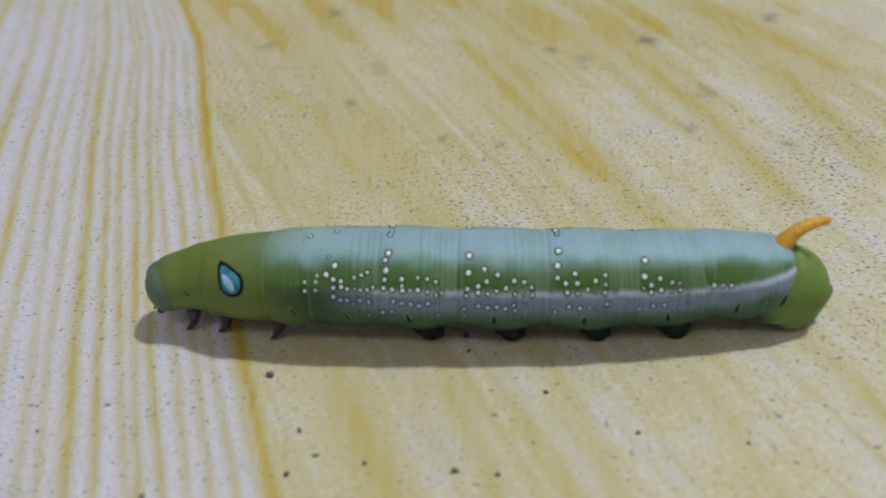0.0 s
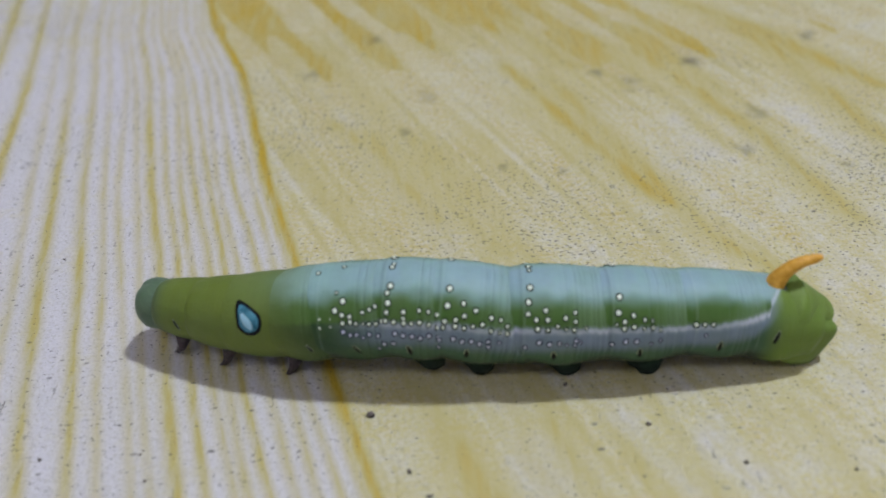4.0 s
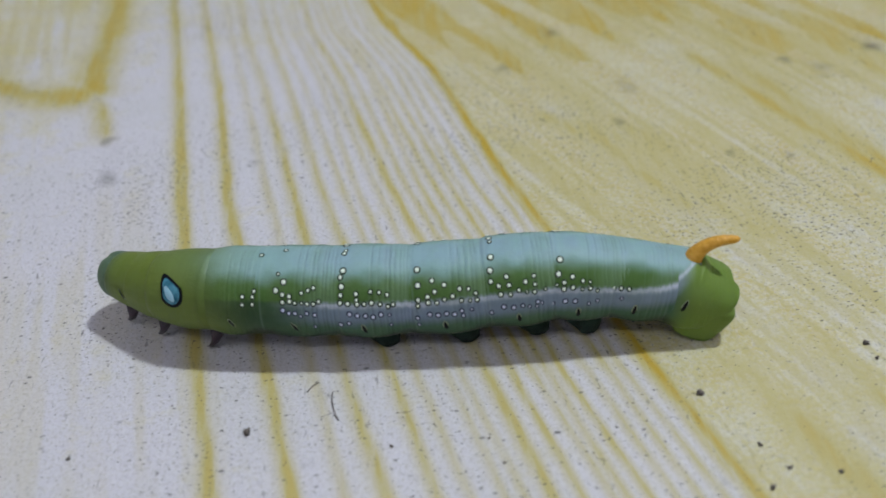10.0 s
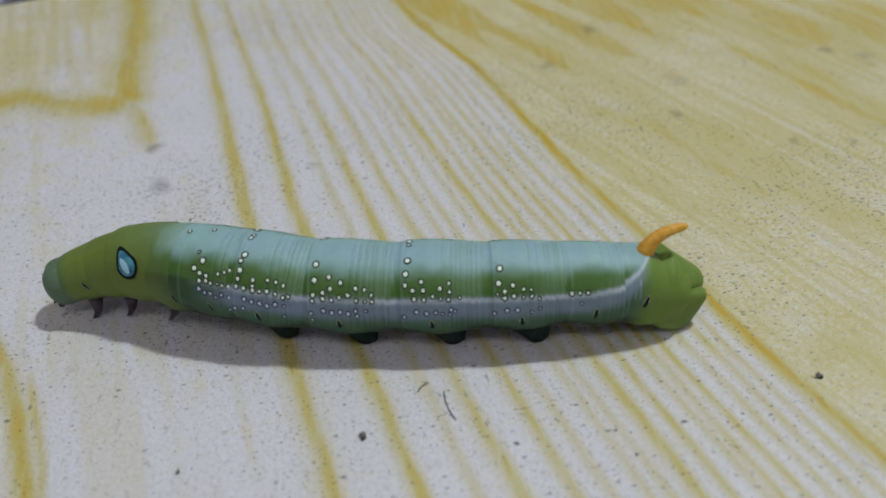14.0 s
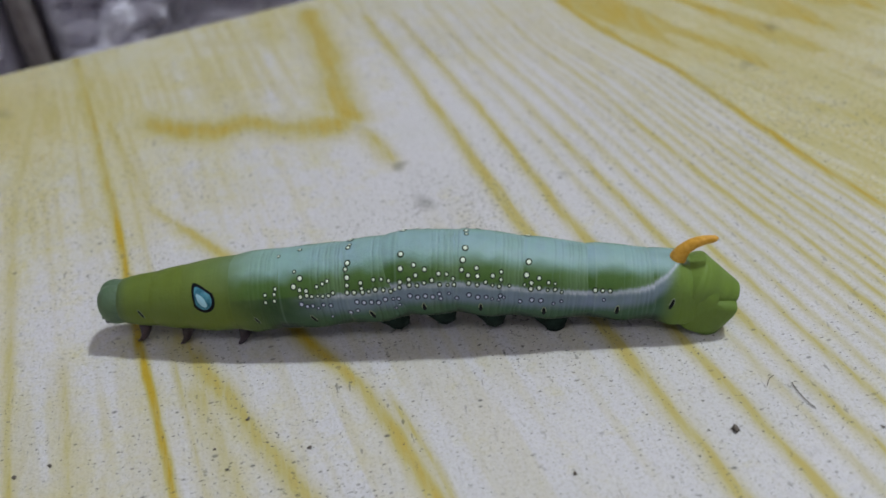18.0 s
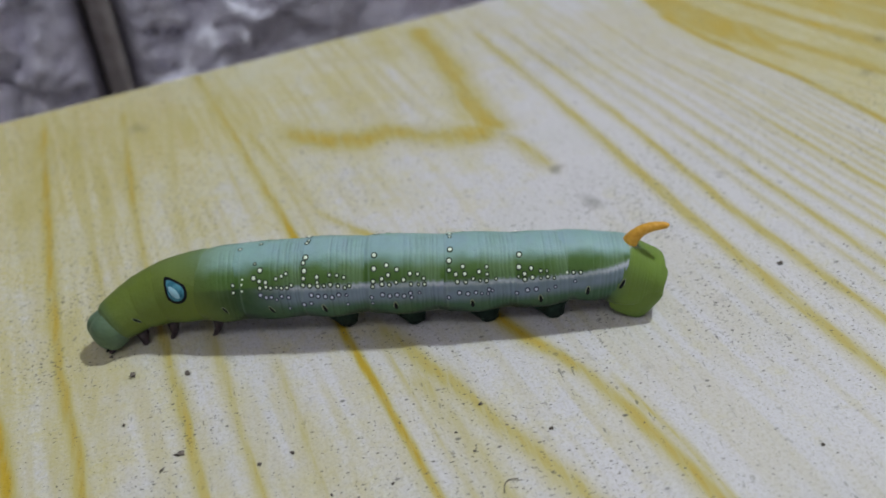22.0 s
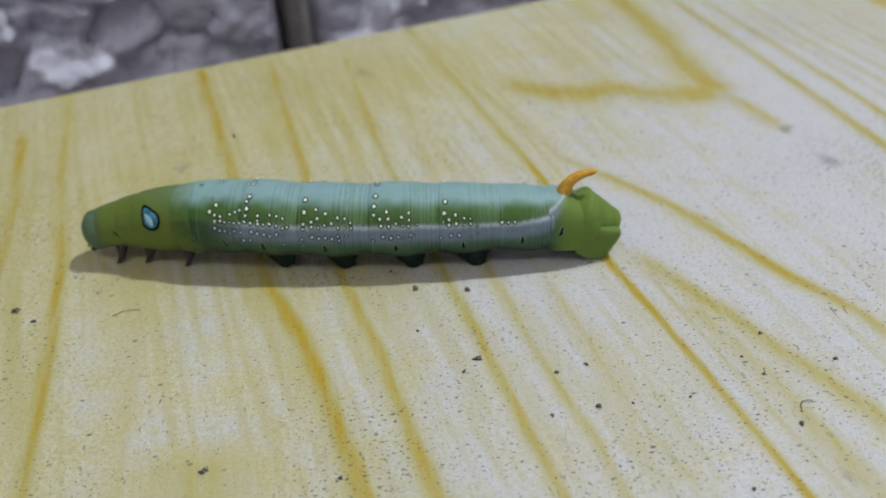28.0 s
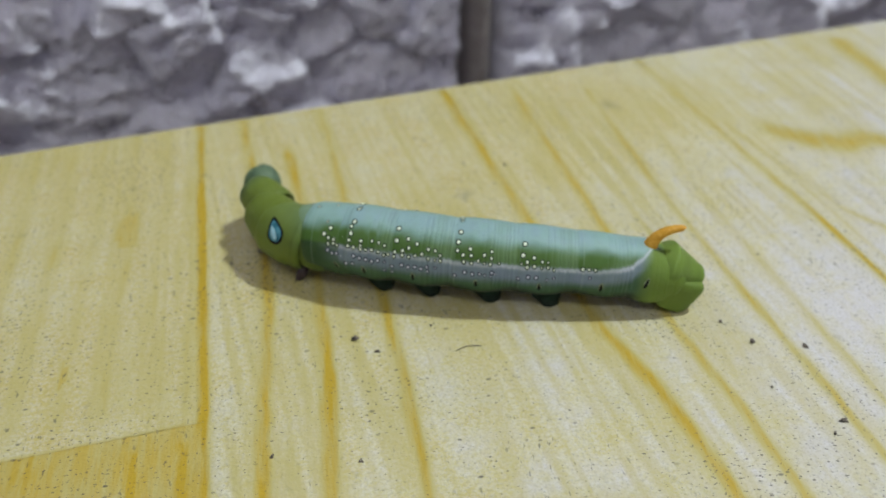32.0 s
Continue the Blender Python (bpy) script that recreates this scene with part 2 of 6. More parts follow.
def sheet(name, X, Y, Z, mat, parent=None, label=""):
    """A smooth grid mesh from three equal arrays of places in metres."""
    n, m = X.shape
    verts = np.stack([X, Y, Z], -1).reshape(-1, 3)
    k = np.arange(n * m).reshape(n, m)
    quads = np.stack([k[:-1, :-1], k[1:, :-1], k[1:, 1:], k[:-1, 1:]], -1).reshape(-1, 4)
    me = bpy.data.meshes.new(name)
    me.vertices.add(len(verts))
    me.vertices.foreach_set("co", verts.ravel())
    me.loops.add(len(quads) * 4)
    me.loops.foreach_set("vertex_index", quads.ravel())
    me.polygons.add(len(quads))
    me.polygons.foreach_set("loop_start", np.arange(len(quads)) * 4)
    me.update(calc_edges=True)
    me.materials.append(MAT[mat])
    me.shade_smooth()
    ob = new(name, me)
    if parent:
        ob.parent = parent
    return tagged(ob, label)


def paint(ob, name, colours):
    """Stores a colour for each vertex of ob."""
    a = ob.data.attributes.new(name, "FLOAT_COLOR", "POINT")
    a.data.foreach_set("color", np.concatenate([colours, np.ones((len(colours), 1))], 1).astype(np.float32).ravel())
# ---- the room ----
EDGE_SLOPE = 0.184
TURN = math.atan(EDGE_SLOPE)
EDGE_X, EDGE_Y = -0.082, 0.092  # a point of the board's back edge
BACK = 0.055                    # the gap between the board and the wall


def edge_y(x):
    return EDGE_Y + EDGE_SLOPE * (x - EDGE_X)


def along_wall(ob):
    """Lays a thing that was built with x along the wall and y into it at the wall's face."""
    n = Vector((-math.sin(TURN), math.cos(TURN), 0)) * BACK
    ob.matrix_basis = Matrix.Translation(Vector((EDGE_X, EDGE_Y, 0)) + n) @ pose(0, 0, 0, 0, 0, math.degrees(TURN))
    return ob


def stone_face(x0, x1, z0, z1, step, parent):
    """One rough split-faced stone: a broken front with rounded borders."""
    nx, nz = max(4, int((x1 - x0) / step)), max(4, int((z1 - z0) / step))
    Z, X = np.meshgrid(np.linspace(z0, z1, nz), np.linspace(x0, x1, nx), indexing="ij")
    Z, X = Z.T, X.T
    wx = X + 0.010 * (lattice(5, X, Z, 0.021) - 0.5)
    wz = Z + 0.010 * (lattice(6, X, Z, 0.018) - 0.5)
    facets = np.zeros_like(X)
    near = np.full(X.shape, 9.0)
    second = np.full(X.shape, 9.0)
    cell = 0.015
    for i in range(int((x0 - 0.05) / cell), int((x1 + 0.05) / cell) + 1):
        for j in range(int((z0 - 0.05) / cell), int((z1 + 0.05) / cell) + 1):
            r = np.random.default_rng((i + 500) * 1000 + j + 500)
            cx, cz, h, sx, sz = (i + r.random()) * cell, (j + r.random()) * cell, r.random(), r.random() - 0.5, r.random() - 0.5
            d = np.hypot((wx - cx) * 0.8, (wz - cz) * 1.25)
            plane = 0.006 * h + 0.5 * (sx * (wx - cx) + sz * (wz - cz))
            closer = d < near
            second = np.where(closer, near, np.minimum(second, d))
            facets = np.where(closer, plane, facets)
            near = np.where(closer, d, near)
    crack = np.clip((second - near) / 0.0025, 0, 1)
    ridge = 1 - np.abs(2 * lattice(8, X + 0.4 * Z, Z * 1.5, 0.011) - 1)
    shard = 1 - np.abs(2 * lattice(12, X - 0.3 * Z, Z * 1.3, 0.0045) - 1)
    out = facets + 0.005 * lattice(7, X, Z, 0.03) + 0.0040 * ridge + 0.0026 * shard + 0.0016 * lattice(9, X, Z, 0.0020) - 0.002 * (1 - crack) ** 2
    border = np.minimum(np.minimum(X - x0, x1 - X), np.minimum(Z - z0, z1 - Z))
    out = out * np.clip(border / 0.006, 0, 1) ** 0.5 - 0.012 * (1 - np.clip(border / 0.004, 0, 1))
    return sheet("stone", X, 0.012 - out, Z, "split_stone", parent)


def room():
    wall = part("wall_north", box_bm(-1.7, 1.7, 0.030, 0.13, -0.75, 1.65), "joint", smooth=False)
    tagged(along_wall(wall), "grey wall faced with rough split stones", "wall", kind="structure")
    seam = -0.077  # along the wall, where two stones meet over a grey joint
    for z0, z1 in ((-0.075, 0.105), (0.11, 0.29), (-0.26, -0.08)):
        fine = 0.0011 if z0 == -0.075 else 0.006
        stone_face(seam + 0.003, seam + 0.27, z0, z1, fine, wall)
        stone_face(seam - 0.27, seam - 0.003, z0, z1, fine, wall)
        stone_face(seam + 0.276, seam + 0.55, z0, z1, 0.006, wall)
        stone_face(seam - 0.55, seam - 0.276, z0, z1, 0.006, wall)
    part("joint_strip", box_bm(seam - 0.0028, seam + 0.0028, 0.006, 0.034, -0.26, 0.29, 0.0006), "joint", wall, "grey-brown joint strip between the stones")
    for name, (x0, x1, y0, y1, z0, z1), mat, words in (
        ("floor", (-2.2, 2.2, -2.6, 1.0, -0.85, -0.75), "floor_tile", "plain grey floor under the board"),
        ("ceiling", (-2.2, 2.2, -2.6, 1.0, 1.65, 1.75), "plaster", "plain pale ceiling"),
        ("wall_south", (-2.2, 2.2, -2.5, -2.4, -0.75, 1.65), "plaster", "plain pale wall behind the camera"),
        ("wall_east", (1.5, 1.6, -2.4, 1.0, -0.75, 1.65), "plaster", "plain pale side wall"),
        ("wall_west", (-1.6, -1.5, -2.4, 1.0, -0.75, 1.65), "plaster", "plain pale side wall"),
    ):
        tagged(part(name, box_bm(x0, x1, y0, y1, z0, z1), mat, smooth=False), words, name.split("_")[0], kind="structure")


# ---- the board that the caterpillar crosses: four printed planks ----
STREAKS = []


def streak(width, strength, *places, soft=2.0, across=False):
    """A grain line in millimetres, through places (x, y); soft: how much wider it fades to its left side."""
    p = sorted(places, key=lambda q: q[0 if across else 1])
    STREAKS.append((width, strength, np.array(p, float), soft, across))


LINE_A = ((-88.8, 79), (-86, 60), (-80.7, 20), (-77.8, -5), (-74, -28.5), (-70, -51), (-66, -75))
LINE_B = ((-50, 70), (-46.3, 52), (-39.5, 33), (-32.5, -1), (-28.8, -15), (-22.6, -40), (-16.5, -61), (-12, -78))
LINE_P = ((-238, 90), (-236.4, 64), (-233.9, 20), (-231.6, -21), (-229, -80))


def follow(line, y):
    pts = sorted(line, key=lambda q: q[1])
    return np.interp(y, [q[1] for q in pts], [q[0] for q in pts])


def joint_y(x):
    """The slanting cross joint of the left planks."""
    return -11.6 + 0.131 * (x + 232.7)


def grain_lines():
    ys = (78, 52, 33, 0, -15, -40, -61, -78)
    for w, strength, width in ((0.0, 0.95, 0.85), (0.15, 0.8, 0.75), (0.26, 0.45, 0.5), (0.335, 0.75, 0.6), (0.43, 0.7, 0.5), (0.49, 0.5, 0.4),
                               (0.545, 0.5, 0.4), (0.59, 0.5, 0.4), (0.64, 0.8, 0.55), (0.69, 0.65, 0.4), (0.735, 0.65, 0.4), (0.77, 0.7, 0.45),
                               (0.81, 0.65, 0.4), (0.85, 0.6, 0.4), (0.895, 0.65, 0.4), (0.94, 0.55, 0.4), (0.975, 0.6, 0.35)):
        wob = random.uniform(0, 6)
        pts = [((1 - w) * follow(LINE_A, y) + w * follow(LINE_B, y) + (0.35 * math.sin(y / 14 + wob) if 0 < w < 0.95 else 0), y) for y in ys]
        streak(width * (1 if w < 0.2 else 1.25), strength * (1 if w < 0.2 else 0.85), *pts, soft=1.5)
    streak(0.75, 0.95, *LINE_B, soft=1.5)
    streak(0.75, 1.2, *LINE_P, soft=1.4)
    streak(0.8, 0.75, (-147, 81), (-141, 48), (-136, 19), (-132, -9), soft=1.5)
    streak(0.55, 1.2, (-136.5, 21), (-136, 19), (-132, -9), (-129.2, -25), (-125.6, -48), (-122, -75), soft=1.3)
    streak(0.35, 0.4, (-143, 79), (-138, 50), (-133.6, 24), (-129, -6), (-125, -30), (-120, -60), soft=2)
    streak(1.1, 0.45, (-125, -18), (-121.5, -32), (-118, -50), (-115, -75), soft=2.6)
    # the wide soft loop of grain that opens to the board's edge
    streak(3.2, 0.8, (-99.3, 85), (-98.2, 60), (-98.3, 42), (-96.5, 35), soft=1.2)
    streak(4.4, 0.72, (-97, 36), (-104, 36), (-110, 38), (-115, 42.5), (-120, 40.5), (-126, 43), (-134, 48.5), soft=1.0, across=True)
    streak(1.2, 0.5, (-96, 34), (-93.6, 26), (-92.6, 20), soft=2.0)
    streak(3.0, 0.5, (-108, 83), (-108.6, 72), soft=1.2)
    streak(1.8, 0.4, (-122, 76), (-110, 73.5), soft=1.2, across=True)
    grain_picked()


def plank(name, left, right, y0, y1, step, base, slant, parent, label, jointed=False):
    """One printed plank between two lines x(y), in millimetres, with its grain stored on its vertices."""
    ny = int((y1 - y0) / step)
    y = np.linspace(y0, y1, ny)
    a, b = left(y), right(y)
    nx = int((b - a).max() / step)
    s = np.linspace(0, 1, nx)[:, None]
    X = a * (1 - s) + b * s
    back = edge_y(X / 1000) * 1000
    Y = np.where(y > 55, 55 + (y - 55) * (back - 55) / (y1 - 55), y) * np.ones_like(X) if y1 > 60 else y * np.ones_like(X)
    if jointed:
        Y = Y + (joint_y(X) + 11.6) * np.interp(Y, [-80, -11.45, -11.4, 40], [0, 1, 1, 0])
    tint = np.zeros_like(X)
    for n, (width, strength, pts, soft, across) in enumerate(STREAKS):
        u, v = (X, Y) if not across else (Y, X)
        c, k = (pts[:, 0], pts[:, 1]) if not across else (pts[:, 1], pts[:, 0])
        d = u - np.interp(v, k, c)
        near = np.abs(d) < 5 * width * max(soft, 1)
        if not near.any():
            continue
        d, vv, uu = d[near], v[near], u[near]
        d = d + 0.30 * width * (lattice(n + 40, uu, vv, 3.0) - 0.5)
        w = np.where(d < 0, width * soft, width)
        line = strength * np.exp(-np.abs(d / w) ** 1.6)
        ends = np.clip((vv - k[0]) / 5 + 0.5, 0, 1) * np.clip((k[-1] - vv) / 5 + 0.5, 0, 1)
        line = line * ends * (0.75 + 0.5 * lattice(n + 80, uu * 0.5, vv, 9.0))
        if n < 17:  # the fine lines fade towards the back
            line = np.minimum(line * np.interp(vv, [-60, -10, 30, 70], [0.92, 0.95, 0.7, 0.6]), 0.62)
        tint[near] = np.maximum(tint[near], line)
    warm = base(X, Y)
    run = X + slant * Y
    faint = lattice(3, run * 5, Y * 0.30, 6.0) * lattice(4, X, Y, 28.0)
    fine_run = lattice(13, run * 9, Y * 0.22, 6.0) * (0.45 + 0.55 * lattice(14, X, Y, 20.0))
    warm = warm + (lattice(15, run * 2.2, Y * 0.2, 6.0) - 0.5) * (0.55 if slant > 0.3 else 0.3)
    tint = np.maximum(tint, np.clip(faint * 1.2 - 0.35, 0, 0.35) * (0.4 + np.clip(warm, 0, 1)))
    tint = np.maximum(tint, 0.72 * np.clip(warm - 0.9, 0, 0.5) / 0.5 * (0.8 + 0.4 * lattice(23, X, Y * 0.3, 4.0)) * (warm > 1.35))
    tint = np.maximum(tint, np.clip(fine_run * 1.5 - 0.62, 0, 0.42) * np.clip(warm, 0, 1.2))
    stain = np.zeros_like(X)
    for x, yy, r, dark in STAINS:
        d = np.hypot((X - x), (Y - yy) * 0.8) / r
        stain = np.maximum(stain, dark * np.clip(1.5 - d - 1.0 * lattice(int(abs(x * 7)) + 9, X, Y, r * 0.7), 0, 1))
    ob = sheet(name, X / 1000, Y / 1000, np.zeros_like(X), "printed_wood", parent, label)
    paint(ob, "grain", np.stack([np.clip(tint, 0, 1.2), np.clip(warm, 0, 1.5), stain], -1).reshape(-1, 3))
    return ob


def grain_picked():
    """The single grain lines of the middle plank and its neighbours."""
    streak(0.8, 0.5, (-144, 70), (-136.3, 41), (-131, 21), (-125.4, 13.2), (-120, 6), (-114, -4), soft=1.8)
    streak(1.5, 0.6, (-128, -7), (-121.6, -21), (-116.8, -31.5), (-112.5, -41.5), (-107, -58), soft=1.6)
    streak(1.1, 0.75, (-127, 16), (-118.3, 2), (-111, -14.8), (-104.9, -26), (-101.3, -38.5), (-98, -53), (-95, -75), soft=1.5)
    streak(0.5, 0.6, (-102.5, -27.5), (-99.5, -38.6), (-98, -48), (-95, -70), soft=1.4)
    streak(1.2, 0.95, (-189.8, 72), (-183.6, 30), (-179, -1), (-174.6, -14), (-170.5, -36), (-166, -70), soft=1.5)
    streak(1.0, 0.85, (-176.2, 73), (-172, 27), (-168.5, -3), (-165.5, -19), (-162.8, -40), (-159, -75), soft=1.5)
    streak(0.7, 0.5, (-170.5, 75), (-168.3, 51), (-165.6, 26), (-163, 8), soft=1.6)
    streak(0.8, 0.7, (-161.2, 69.4), (-159.5, 38), (-158, 20.5), (-154.7, -6), (-152.5, -22), (-149.7, -45), (-147, -75), soft=1.5)
    streak(0.7, 0.45, (-152.5, 69), (-152.5, 32), (-151.6, 20.5), (-148.3, -8.6), (-146.6, -23), (-144, -39), (-141, -70), soft=1.7)
    streak(0.6, 0.4, (-141.7, -9), (-140, -22), (-138.5, -36), (-135.6, -47), soft=1.8)
    streak(0.4, 0.45, (-146, 76), (-144.2, 44), (-141.3, 25), (-136, 16), soft=1.4)
    streak(0.5, 0.35, (-146, 70.5), (-137, 54), (-130.6, 22), soft=1.6)
    streak(1.1, 0.95, (-228.8, 66), (-225.8, 38), (-224, 12), (-225, -23), (-226, -70), soft=1.6)
    streak(1.1, 0.9, (-220.6, 53), (-217.6, 27), (-216.3, -4), (-217.3, -25), (-218, -60), soft=1.6)
    streak(1.0, 0.75, (-214.4, 68), (-211.6, 36), (-208, 10), (-206.7, -12), (-206.3, -32), (-205.5, -70), soft=1.5)
    streak(7.0, 0.62, (-188, -30), (-186, -50), (-184, -75), soft=1.1)
    streak(1.0, 0.3, (-198, 20), (-196, -5), (-196, -40), soft=2.2)
    # the left planks
    streak(0.6, 0.9, (-325, joint_y(-325)), (-280, joint_y(-280)), (-233, joint_y(-233)), soft=1.2, across=True)
    for x, s in ((-256, 0.5), (-250.5, 0.4), (-245.5, 0.5), (-241, 0.4), (-262, 0.5), (-268, 0.45), (-275, 0.5)):
        streak(1.3, s, (x - 3, 75), (x, 30), (x + 0.7, joint_y(x) + 3), soft=2.0)
    for x, s in ((-254, 0.9), (-249.2, 0.95), (-240, 1.0), (-234.4, 0.95), (-245, 0.7), (-260, 0.9), (-267, 0.8), (-276, 0.9)):
        streak(1.1, s, (x - 0.6, joint_y(x) - 0.4), (x + 0.6, joint_y(x) - 12), (x + 1.4, -75), soft=1.6)
    # the right plank: slanting, broad and soft
    for w, s, a, b, c in ((1.8, 0.75, (4, 30), (13.3, 4), (22, -15.5)), (2.2, 0.5, (26, 33), (38, 1.5), (44, -22)), (2.5, 0.5, (47, 38), (54, 1.5), (57, -17)),
                          (1.5, 0.35, (18.8, 38), (28.2, 14.4), (33, -2.6)), (3.0, 0.4, (-19, 13), (-14, -3), (-8, -16)), (2.5, 0.45, (-14, -40), (-9, -53), (-4, -68)),
                          (1.5, 0.4, (-1, -46), (2.2, -57), (6, -72)), (1.5, 0.45, (36, -43), (39, -49), (43, -62)), (2.2, 0.5, (10, 26), (24, -20), (32, -31)),
                          (2.2, 0.45, (-25, 16), (-7, -11), (0, -24)), (1.6, 0.4, (4, 16), (16, -7), (24, -14)), (3.5, 0.35, (-30, 45), (-17, 19), (-12.9, -4)),
                          (2.5, 0.45, (-2, 60), (8, 42), (16, 24)), (3.0, 0.5, (30, 62), (48, 36), (62, 10)), (2.5, 0.45, (-27, 75), (-14, 52), (-4, 34)),
                          (1.2, 0.4, (8, -40), (12, -52), (16, -70)), (1.2, 0.35, (22, -42), (26, -54), (29, -68))):
        streak(w, min(0.8, s * 1.2), a, b, c, soft=1.5)


STAINS = (  # millimetres: place, reach, darkness
    (-13.1, 9.2, 1.5, 0.7), (-27.5, 30, 1.8, 0.7), (34.2, 25, 2.0, 0.8), (18.3, 23.6, 1.5, 0.7), (0.2, -1.8, 0.9, 0.6), (46.7, -7.9, 1.1, 0.5),
    (-8.7, 20.1, 2.4, 0.45), (22.9, 19.7, 2.4, 0.4), (8.5, -3.8, 0.9, 0.5), (39.5, 7.9, 1.8, 0.5), (34.3, -2, 1.7, 0.5), (55.8, 31, 2.4, 0.6),
    (-17.6, 42, 2.0, 0.6), (-92.3, 19.4, 1.7, 0.6), (-90.4, 9.4, 2.0, 0.55), (-68.6, 8.6, 1.2, 0.45), (-191.7, 33.8, 1.5, 0.5), (-158.8, 60.7, 2.2, 0.45),
)
CRUMBS = (  # millimetres: place, size
    (-18.7, -45.6, 1.3), (17.1, -55.6, 0.8), (-0.3, -58.9, 1.1), (27.0, -57.4, 0.6), (-66.9, -43.6, 1.6), (-85.5, -44.3, 0.8), (-51.9, -47.7, 0.7),
    (-41.8, -48.2, 0.6), (-154.1, -22.7, 1.5), (-152.5, -9.3, 1.1), (-159.3, -7.4, 1.5), (-121.4, -41.2, 1.0), (-212.7, 1.0, 1.6), (-209.9, -1.9, 1.1),
    (-187.0, -33.2, 1.3), (-138.3, -34.0, 0.6), (-145.4, -27.2, 0.9), (-141.5, -26.7, 0.8), (-183.3, 42.0, 1.0), (-57.5, -15.0, 0.7), (-72.5, -14.4, 1.2),
)

SMALL_CRUMBS = (  # millimetres: place, size
    (-15, -53.1, 0.8), (-13.2, -56.3, 0.9), (-8.6, -57.5, 0.9), (-15.7, -58.3, 1.1), (3.6, -59.5, 0.9), (9.1, -49.9, 0.8), (1.8, -43.6, 0.9),
    (-202.1, 2.2, 0.7), (-224, -18.1, 0.9), (-213.7, -20.3, 0.9), (-156.1, -24.5, 0.8), (-162, -2.9, 0.9), (-160.4, -15.9, 0.7), (-142.3, -33.6, 1.1),
    (-147.8, -33.8, 0.8), (-123.1, -29.7, 0.6), (-121.8, -33, 0.6), (-119.1, -26.3, 0.8), (-130.4, -48.4, 0.9), (-131.6, -34.6, 0.6), (-112.6, -32.6, 0.9),
    (-172.3, -37.4, 0.8), (-40.8, -51.5, 0.7), (1.7, -41.3, 1.1), (-28.7, -60, 0.9),
)


def table():
    top = tagged(new("table"), "yellow and white wood-grain table board, worn and dusty", "table")
    grain_lines()

    def side(offset):
        return lambda y: np.full_like(np.asarray(y, float), offset)

    def white_to_cream(X, Y):
        return np.minimum(np.clip((-112 - X) / 105, -0.42, 0.9) + 0.25 * (lattice(21, X, Y, 22.0) - 0.4) + 0.60 * np.clip((Y - 4) / 48, 0, 1), 1.15)

    def cream(X, Y):
        return 0.93 + 0.3 * (lattice(22, X, Y, 16.0) - 0.5) + 0.5 * np.clip(Y / 60, 0, 1)

    def yellow(X, Y):
        return 1.4 + 0 * X

    plank("plank", lambda y: follow(LINE_B, y), side(120.0), -80, 92, 0.5, cream, 0.42, top, "cream-yellow plank with soft slanting grain")
    plank("plank", lambda y: follow(LINE_P, y), lambda y: follow(LINE_B, y), -80, 92, 0.42, white_to_cream, 0.16, top, "white plank with thin yellow grain lines")
    plank("plank", side(-330.0), lambda y: follow(LINE_P, y), -11.4, 92, 0.6, lambda X, Y: 1.15 + 0.3 * (lattice(22, X, Y, 16.0) - 0.5), 0.06, top, "cream plank with faint grain", True)
    plank("plank", side(-330.0), lambda y: follow(LINE_P, y), -80, -11.45, 0.6, yellow, -0.03, top, "yellow plank end with dark yellow grain", True)
    bm = bmesh.new()
    ring = [(0.12, -0.34), (0.12, edge_y(0.12)), (-0.33, edge_y(-0.33)), (-0.33, -0.34)]
    low = [bm.verts.new((x, y, -0.024)) for x, y in ring]
    high = [bm.verts.new((x, y, -0.0005)) for x, y in ring]
    bm.faces.new(low)
    bm.faces.new(high[::-1])
    for i in range(4):
        bm.faces.new((low[i], high[i], high[(i + 1) % 4], low[(i + 1) % 4]))
    bmesh.ops.recalc_face_normals(bm, faces=bm.faces)
    part("board", bm, "board_side", top, "board under the printed planks", smooth=False)
    part("front_plank", box_bm(-0.33, 0.12, -0.34, -0.0802, -0.0004, 0.0), "board_side", top, smooth=False)
    for x in (-0.29, 0.08):
        for y in (-0.30, 0.0):
            part("leg", box_bm(x - 0.02, x + 0.02, y - 0.02, y + 0.02, -0.75, -0.024, 0.002), "board_side", top, smooth=False)


def crumb(x, y, size, seed):
    """A flat ragged crumb of dirt that lies on the board."""
    rng = random.Random(seed)
    bm = bmesh.new()
    bmesh.ops.create_icosphere(bm, subdivisions=2, radius=1)
    for v in bm.verts:
        v.co *= 0.6 + 1.0 * noise.noise(v.co * 1.9 + Vector((seed * 3.1, 0, 0))) + 0.15 * rng.random()
        v.co = Vector((v.co.x * size * 0.42, v.co.y * size * (0.18 + 0.3 * rng.random()), v.co.z * size * 0.15)) / 1000
    low = min(v.co.z for v in bm.verts)
    for v in bm.verts:
        v.co.z -= low
    ob = part("dirt_crumb", bm, "crumb_dark")
    ob.matrix_basis = pose(x / 1000, y / 1000, 0, 0, 0, rng.uniform(0, 180))
    tagged(ob, "dark ragged crumb of dirt on the board", "crumb", "crumbs on the board")


